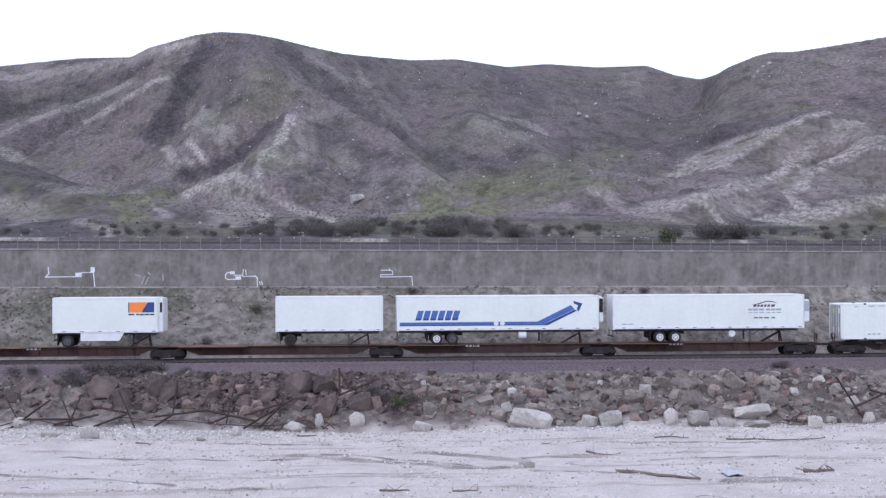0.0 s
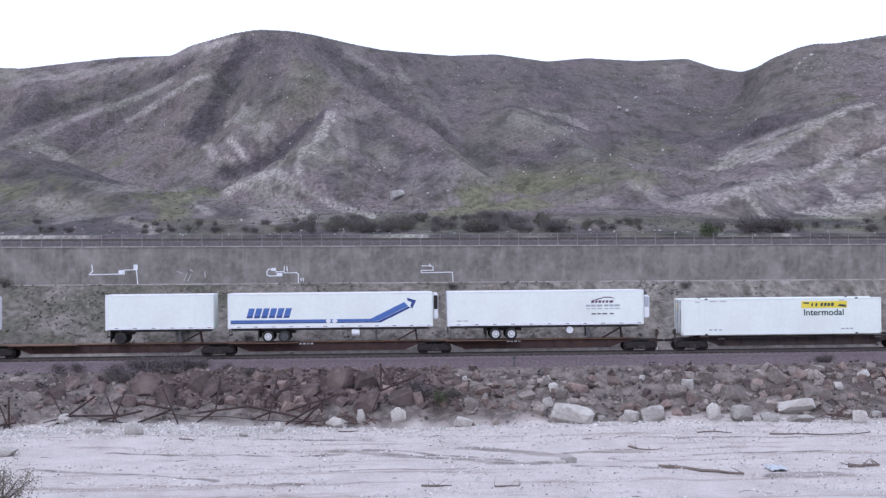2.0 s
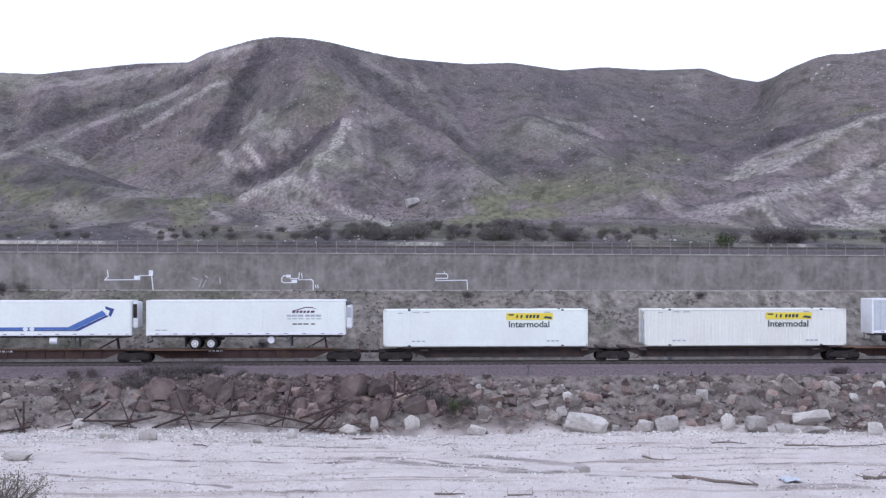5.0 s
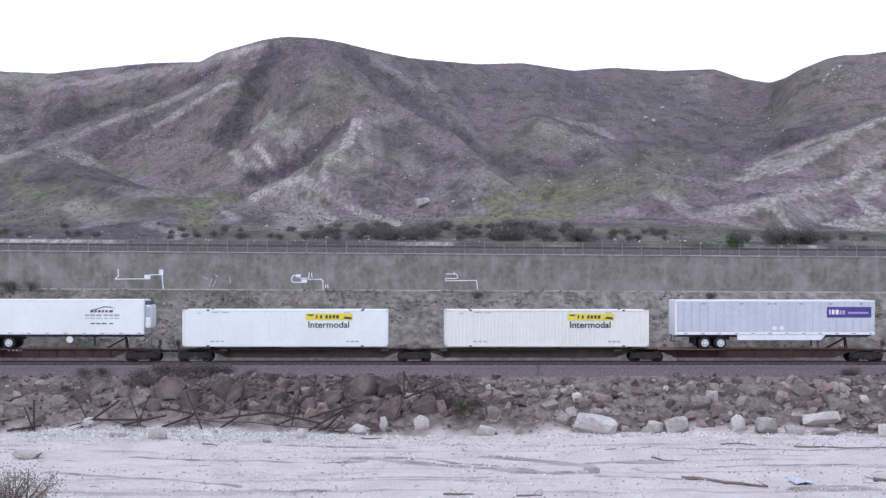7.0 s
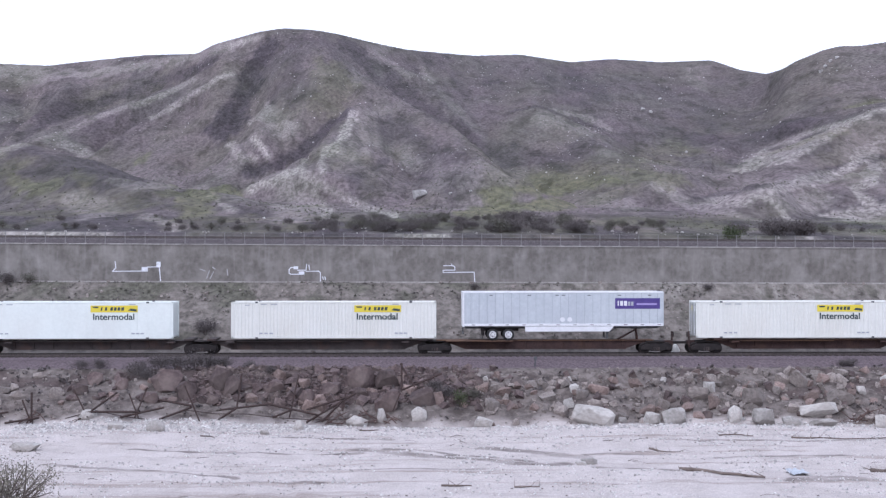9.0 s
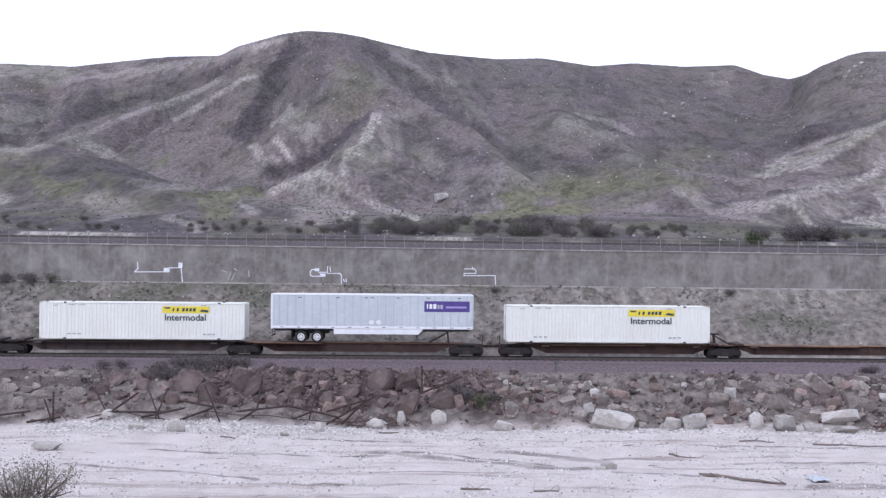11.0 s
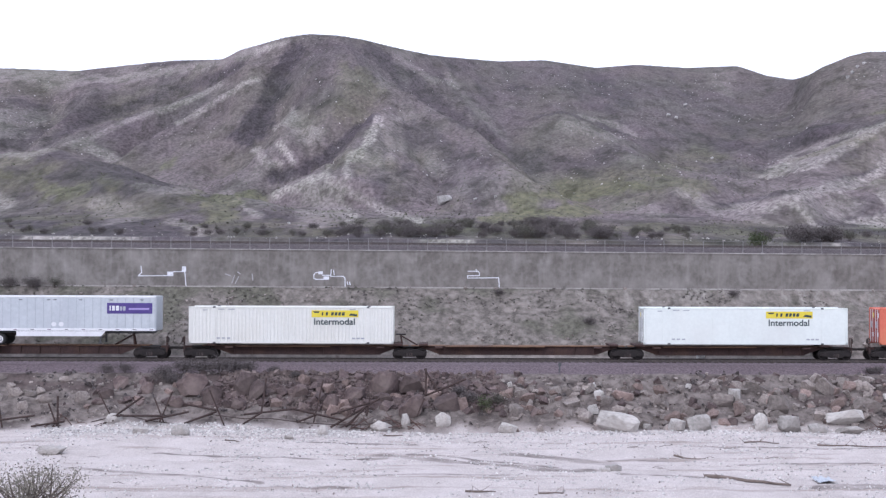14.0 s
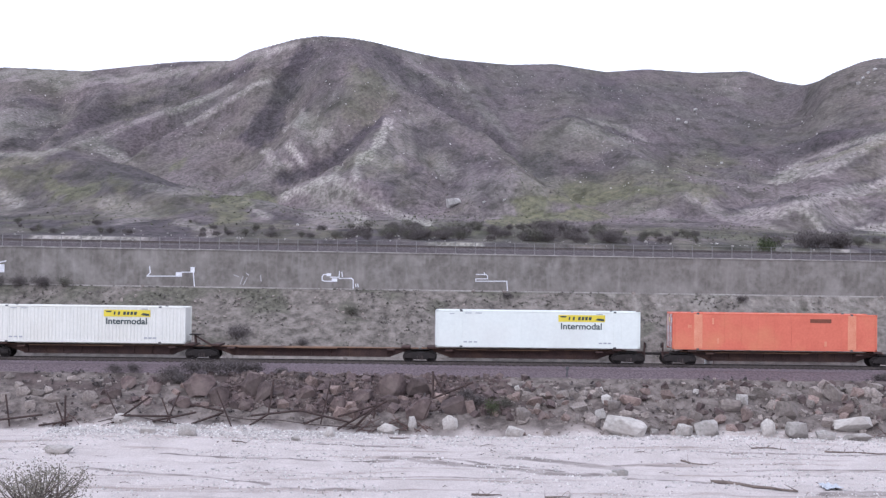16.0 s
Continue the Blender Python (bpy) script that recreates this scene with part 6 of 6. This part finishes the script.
def boulders(rows, material, label, group, seed, deep):
    r = random.Random(seed)
    kinds = [stone_mesh("boulder", seed * 50 + k, 17, 0.014) for k in range(6)]
    for me in kinds:
        me.materials.append(material)
    for x, y, w, h in rows:
        ob = new("boulder", r.choice(kinds))
        z = land_at(x, y)
        ob.matrix_basis = pose(x, y + 0.15, z + h * 0.42 - deep, r.uniform(-12, 12), r.uniform(-12, 12), r.uniform(-25, 25)) @ Matrix.Diagonal((1.12 * w, max(0.75 * w, 0.85 * h), h * 1.2, 1))
        tagged(ob, label, "boulder", group)


boulders(PALE_BOULDERS, PALE_STONE, "pale grey angular boulder at the toe of the bank", "pale boulders at the toe", 1, 0.06)
boulders(WEST_BOULDERS, BROWN_STONE, "dark red-brown boulder bedded in the bank", "brown boulders in the bank", 2, 0.05)
boulders(EAST_BOULDERS[::3] + EAST_BOULDERS[1::3], TAN_STONE, "tan-grey boulder bedded in the bank", "tan boulders in the bank", 3, 0.05)
boulders(EAST_BOULDERS[2::3], RUST_STONE, "rusty pink boulder bedded in the bank", "rusty boulders in the bank", 7, 0.05)
boulders(FAR_WEST_BOULDERS, TAN_STONE, "tan-grey boulder bedded in the bank", "tan boulders in the bank", 6, 0.05)
boulders([(-23.2, 80.6, 1.8, 0.55), (9.9, 74.0, 0.9, 0.55), (9.4, 73.7, 0.6, 0.35)], PALE_STONE, "low grey rock half sunk in the sand", "rocks in the wash", 4, 0.08)

boulders([(21.5, 107.6, 0.55, 1.0)], surface("chalk_white_stone", (0.6, 0.6, 0.58), (0.8, 0.8, 0.78), 3, 0.8, 0.2, 20), "small chalk-white stone beyond the track", "stones beside the track", 5, 0.05)

boulders([(121.2, 390, 1.2, 0.9), (123.2, 392, 1.3, 1.1), (125.4, 394, 1, 0.8), (127, 393, 1.2, 0.9), (79.1, 452, 1.5, 1.2), (81.3, 449, 1.1, 0.9), (90.4, 481, 1.6, 1.3), (1.5, 234, 2.4, 1.9), (74.7, 359, 0.8, 0.6), (-18.1, 163, 0.3, 0.3), (6.6, 225, 0.6, 0.5), (9.9, 222, 0.5, 0.4)], WHITE_PEBBLE, "pale outcrop rock on the scrubby hillside", "outcrop rocks on the hills", 8, 0.05)


def crumpled_sheet(x, y, wide, deep):
    """A crumpled plastic sheet lying on the sand."""
    q = random.Random(3)
    bm = bmesh.new()
    grid = [[bm.verts.new((x + (i / 9 - 0.5) * wide + q.uniform(-0.05, 0.05), y + (j / 7 - 0.5) * deep + q.uniform(-0.08, 0.08), land_at(x, y) + 0.04 + q.uniform(0, 0.16))) for i in range(10)] for j in range(8)]
    for j in range(7):
        for i in range(9):
            bm.faces.new((grid[j][i], grid[j][i + 1], grid[j + 1][i + 1], grid[j + 1][i]))
    me = mesh_of("plastic_sheet", bm)
    me.materials.append(surface("faded_pale_blue_plastic", (0.36, 0.39, 0.43), (0.45, 0.48, 0.52), 4, 0.5, 0.1, 30))
    ob = tagged(new("plastic_sheet", me), "crumpled faded pale blue plastic sheet on the sand", "litter")
    ob.modifiers.new("thick", "SOLIDIFY").thickness = 0.006


crumpled_sheet(20.7, 70.9, 1.0, 1.6)

stake = boxes((-0.05, 0.05, -0.05, 0.05, -0.2, 0.75), (-0.12, 0.12, -0.06, -0.045, 0.5, 0.75))
me = mesh_of("marker_stake", stake)
me.materials.append(DARK_GREY)
ob = tagged(new("marker_stake", me), "short dark marker stake on the ballast shoulder", "marker")
ob.matrix_basis = pose(9.4, 101.2, land_at(9.4, 101.2), 0, 3, 0)

# ---- steel jacks and driftwood ----
RUSTY_RAIL = surface("rusted_rail_steel", (0.022, 0.014, 0.013), (0.055, 0.032, 0.027), 4, 0.85, 0.3, 30)
DRIFTWOOD = surface("weathered_driftwood", (0.1, 0.08, 0.07), (0.21, 0.17, 0.148), 2, 0.9, 0.4, 20, stretch=(0.3, 1, 1))
r = random.Random(9)
for beams in JACKS:
    xs = [b[0] for b in beams] + [b[2] for b in beams]
    cx = sum(xs) / len(xs)
    ob = empty("steel_jack", pose(cx, 92.3, WASH))
    tagged(ob, "crossed rusty steel bars of an old bank jack", "steel jack", "steel jacks along the bank")
    for ax, az, bx, bz in beams:
        lean = [0.0 if z < -2.9 else 0.42 * (z + 3.0) + r.uniform(-0.2, 0.1) for z in (az, bz)]
        a, b = Vector((ax - cx, lean[0], az - WASH)), Vector((bx - cx, lean[1], bz - WASH))
        low = a if a.z < b.z else b
        if low.z > 0.0 and low.z < 1.0:
            low += (low - (b if low is a else a)).normalized() * 0.35
        bm = rod(rod(bmesh.new(), a, b, 0.07, 4), a + Vector((0, 0.05, 0.02)), b + Vector((0, 0.05, 0.02)), 0.045, 4)
        part("steel_bar", bm, RUSTY_RAIL, ob)


def brush_pile(x0, x1, y, count, seed):
    """A tangle of fallen red-brown poles and branches at the toe of the bank."""
    q = random.Random(seed)
    bm = bmesh.new()
    for k in range(count):
        x = q.uniform(x0, x1)
        run, climb = q.uniform(0.5, 2.2) * q.choice((-1, 1, 1)), q.uniform(-0.2, 0.9)
        a = Vector((x - run / 2, y + q.uniform(-0.5, 0.4), WASH + q.uniform(0.02, 0.35)))
        b = Vector((x + run / 2, y + q.uniform(0.2, 1.3), WASH + 0.3 + climb))
        mid = (a + b) / 2 + Vector((q.uniform(-0.1, 0.1), 0, q.uniform(-0.15, 0.2)))
        thick = q.uniform(0.014, 0.04)
        rod(bm, a, mid, thick, 5)
        rod(bm, mid, b, thick, 5, thick * 0.5)
    me = mesh_of("brushwood", bm)
    me.materials.append(RED_BRUSH)
    tagged(new("brushwood", me), "tangled red-brown dead wood against the bank", "brushwood", kind="stuff")


RED_BRUSH = surface("red_brown_dead_wood", (0.05, 0.028, 0.025), (0.13, 0.078, 0.066), 2, 0.9, 0.3, 20)
brush_pile(-6.6, -1.2, 92.7, 34, 21)
brush_pile(-27.5, -21.5, 92.5, 22, 22)
brush_pile(30.5, 33.5, 92.2, 24, 23)
cable = bmesh.new()
pts = [Vector((-24 + 2.1 * k, 92.5 + r.uniform(-0.2, 0.2), WASH + r.uniform(0.35, 1.15))) for k in range(11)]
for a, b in zip(pts, pts[1:]):
    rod(cable, a, b, 0.03, 5)
me = mesh_of("steel_cable", cable)
me.materials.append(RUSTY_RAIL)
tagged(new("steel_cable", me), "rusty slack cable strung through the jacks", "cable")


def branch(name, pts, r0, label, twigs=0):
    bm = bmesh.new()
    q = random.Random(len(pts) * 7 + int(pts[0][0] * 10))
    path = []
    for (ax, ay), (bx, by) in zip(pts, pts[1:]):
        for k in range(3):
            f = k / 3
            path.append(Vector((ax + f * (bx - ax) + q.uniform(-0.06, 0.06), ay + f * (by - ay) + q.uniform(-0.1, 0.1), 0)))
    path.append(Vector((*pts[-1], 0)))
    for k, p in enumerate(path):
        p.z = land_at(p.x, p.y) + r0 * 0.6 + q.uniform(0, 0.5) * r0
    n, rings = len(path), []
    for k, p in enumerate(path):
        way = ((path[k + 1] if k < n - 1 else p) - (path[k - 1] if k else p)).to_track_quat("Z", "Y")
        r1 = r0 * (1 - 0.6 * k / n)
        rings.append([bm.verts.new(p + way @ Vector((r1 * math.cos(i * math.tau / 7), r1 * math.sin(i * math.tau / 7), 0))) for i in range(7)])
    for a, b in zip(rings, rings[1:]):
        for i in range(7):
            bm.faces.new((a[i], a[(i + 1) % 7], b[(i + 1) % 7], b[i]))
    bm.faces.new(rings[0][::-1])
    bm.faces.new(rings[-1])
    m = mesh_of(name, bm)
    m.materials.append(DRIFTWOOD)
    ob = tagged(new(name, m), label, "driftwood", "driftwood on the wash")
    for k in range(twigs):
        p = q.choice(path)
        part("twig", rod(bmesh.new(), p, p + Vector((q.uniform(-0.7, 0.7), q.uniform(-0.5, 0.5), q.uniform(0.05, 0.45))), r0 * 0.3, 5, r0 * 0.08), DRIFTWOOD, ob)


branch("log", [(14.65, 72.3), (16.6, 70.9), (18.6, 69.6)], 0.115, "weathered driftwood log half buried in sand", 5)
branch("branch", [(-3.5, 90.2), (-2.8, 90.1), (-2.2, 90.3)], 0.06, "dry driftwood branch on the sand", 3)
branch("branch", [(14.4, 79.9), (15.2, 79.4), (16.3, 79.6)], 0.07, "dry driftwood branch on the sand", 4)
branch("branch", [(24.6, 70.6), (25.6, 70.9), (26.4, 71.0)], 0.12, "dry driftwood branch on the sand", 8)
branch("branch", [(20, 86), (21, 86.2), (22.2, 85.9)], 0.06, "dry driftwood branch on the sand", 6)
branch("branch", [(24.5, 85.2), (26.2, 85.0), (28.6, 84.8), (31.0, 84.9)], 0.06, "dry driftwood branch on the sand", 9)
branch("branch", [(1.5, 66.4), (2.3, 66.3), (3.0, 66.6)], 0.06, "dry driftwood branch on the sand", 5)
branch("branch", [(5.2, 66.6), (6.4, 66.5)], 0.05, "dry driftwood branch on the sand", 4)
branch("branch", [(-13.5, 85.6), (-12.6, 85.2)], 0.05, "dry driftwood branch on the sand", 2)
for k in range(5):
    branch("branch", [(30.6 + 0.3 * k, 91.6 + 0.15 * k), (32.0 + 0.2 * k, 91.9 - 0.1 * k), (33.2, 92.3)], 0.06, "rusty brown driftwood heaped against the boulders", 9)



def twigs(count, seed):
    """Thin dry sticks strewn over the sand, in one mesh."""
    q = random.Random(seed)
    bm = bmesh.new()
    for k in range(count):
        x, y = q.uniform(-30, 38), q.uniform(60, 91.5)
        a, long = q.gauss(0, 0.9), q.uniform(0.25, 1.2)
        dx, dy = math.cos(a) * long / 2, math.sin(a) * long / 2
        mid = Vector((x + q.uniform(-0.1, 0.1), y + q.uniform(-0.15, 0.15), land_at(x, y) + q.uniform(0.03, 0.09)))
        thick = q.uniform(0.006, 0.016)
        rod(bm, (x - dx, y - dy, land_at(x - dx, y - dy) + 0.02), mid, thick, 4)
        rod(bm, mid, (x + dx, y + dy, land_at(x + dx, y + dy) + 0.02), thick, 4, thick * 0.5)
    me = mesh_of("strewn_twigs", bm)
    me.materials.append(BARK)
    tagged(new("strewn_twigs", me), "thin dry sticks strewn over the sand", "twigs", kind="stuff")


twigs(120, 5)

# ---- stones of the bank, and gravel ----
bank = empty("stone_bank", pose(0, 0, 0))
tagged(bank, "tumbled riprap stones set in the bank soil", "stones", kind="structure")
kinds = []
for k in range(12):
    me = stone_mesh("stone", 300 + k, 13)
    me.materials.append((TAN_STONE, BROWN_STONE, RUST_STONE, BROWN_STONE if k == 3 else PALE_STONE if k == 11 else TAN_STONE)[k % 4])
    kinds.append(me)
r = random.Random(12)
for k in range(300):
    x = r.uniform(-25, 39)
    y = 92.6 + 6.6 * r.random() ** (1.1 if x > 5 else 0.8)
    big = r.uniform(0.4, 1.05)
    if x < 4:
        y, big = max(y, 94.6 + 0.5 * r.random()), big * (1.25 if x > -17 else 0.75)
    which = r.choice(kinds if x > 5 else [kinds[1], kinds[5], kinds[9], kinds[1], kinds[5], kinds[2]])
    st = part("stone", which, None, bank)
    st.matrix_basis = pose(x, y, land_at(x, y) + 0.1 * big, r.uniform(-25, 25), r.uniform(-25, 25), r.uniform(0, 360)) @ Matrix.Diagonal((big * r.uniform(0.9, 1.4), big, big * r.uniform(0.7, 1.0), 1))


def gravel(name, count, pick, size, material, label, seed):
    """Many small stones in one mesh, each a crooked block."""
    q = np.random.RandomState(seed)
    x, y = pick(q, count)
    n = len(x)
    z = land(x, y)
    s = size * np.exp(np.clip(q.normal(0, 0.5, n), -1.2, 0.85))
    base = np.array([(a, b, c) for c in (-1, 1) for a, b in ((-1, -1), (1, -1), (1, 1), (-1, 1))], float) * 0.62
    v = base[None] * (s[:, None, None] * q.uniform(0.55, 1.15, (n, 8, 3))) * q.uniform(0.6, 1.3, (n, 1, 3))
    for i, j in ((0, 1), (1, 2), (0, 2)):
        a = q.uniform(0, 6.3, n) if (i, j) == (0, 1) else q.uniform(-0.5, 0.5, n)
        c, d = np.cos(a)[:, None], np.sin(a)[:, None]
        p, w = v[..., i] * c - v[..., j] * d, v[..., i] * d + v[..., j] * c
        v[..., i], v[..., j] = p, w
    v += np.stack([x, y, z + 0.15 * s], -1)[:, None]
    f = np.array([(3, 2, 1, 0), (4, 5, 6, 7), (0, 1, 5, 4), (1, 2, 6, 5), (2, 3, 7, 6), (3, 0, 4, 7)])
    faces = (f[None] + 8 * np.arange(n)[:, None, None]).reshape(-1, 4)
    me = bpy.data.meshes.new(name)
    me.from_pydata(v.reshape(-1, 3).tolist(), [], faces.tolist())
    me.materials.append(material)
    return tagged(new(name, me), label, "gravel", kind="stuff")


def toe_gravel(q, n):
    x = np.concatenate([q.uniform(-27, -5, n // 2), q.uniform(-27, 42, n - n // 2)])
    return x, 92.4 - np.abs(q.normal(0, 1.9, n))


def wash_gravel(q, n):
    x, y = q.uniform(-32, 40, n), q.uniform(58, 92, n)
    keep = fractal(x / 5, y / 3, 3, 81) > -0.25
    return x[keep], y[keep]


def bank_gravel(q, n):
    return q.uniform(-30, 44, n), q.uniform(92.5, 100.2, n)


def west_gravel(q, n):
    return np.where(q.uniform(0, 1, n) < 0.93, q.uniform(-16, 5, n), q.uniform(-27, 44, n)), q.uniform(94.6, 100.0, n)


def east_gravel(q, n):
    return q.uniform(4, 44, n), 93.0 + 6.2 * q.uniform(0, 1, n) ** 1.2


def hill_gravel(q, n):
    y = q.uniform(230, 560, n)
    x = q.uniform(-0.48, 0.44, n) * y
    keep = (fractal(x / 14, y / 40, 4, 82) > 0.25) & (q.uniform(0, 1, n) < ramp(y, 230, 330))
    return x[keep], y[keep]


def flat_gravel(q, n):
    return q.uniform(-50, 58, n), q.uniform(127, 140, n)


def cut_gravel(q, n):
    return q.uniform(-45, 52, n), q.uniform(109.4, 117.4, n)


gravel("toe_gravel", 5200, toe_gravel, 0.062, WHITE_PEBBLE, "white washed gravel along the toe of the bank", 1)
gravel("wash_gravel", 17000, wash_gravel, 0.045, WHITE_PEBBLE, "pale gravel scattered over the sand", 2)
gravel("wash_litter", 1800, wash_gravel, 0.036, TAN_STONE, "brown stones and litter on the sand", 3)
gravel("bank_rubble", 1700, bank_gravel, 0.09, TAN_STONE, "small tan rubble between the bank stones", 4)
gravel("brown_bank_rubble", 2400, west_gravel, 0.16, BROWN_STONE, "small brown rubble between the bank stones", 5)
gravel("bank_blocks", 170, east_gravel, 0.3, TAN_STONE, "tan broken blocks packed in the bank", 9)
gravel("hill_stones", 6500, hill_gravel, 0.13, WHITE_PEBBLE, "pale outcrop stones dotted over the hills", 6)
gravel("flat_stones", 200, flat_gravel, 0.1, PALE_STONE, "pale stones behind the upper track", 7)
gravel("cut_slope_stones", 700, cut_gravel, 0.1, TAN_STONE, "small stones on the cut slope", 8)


motions()
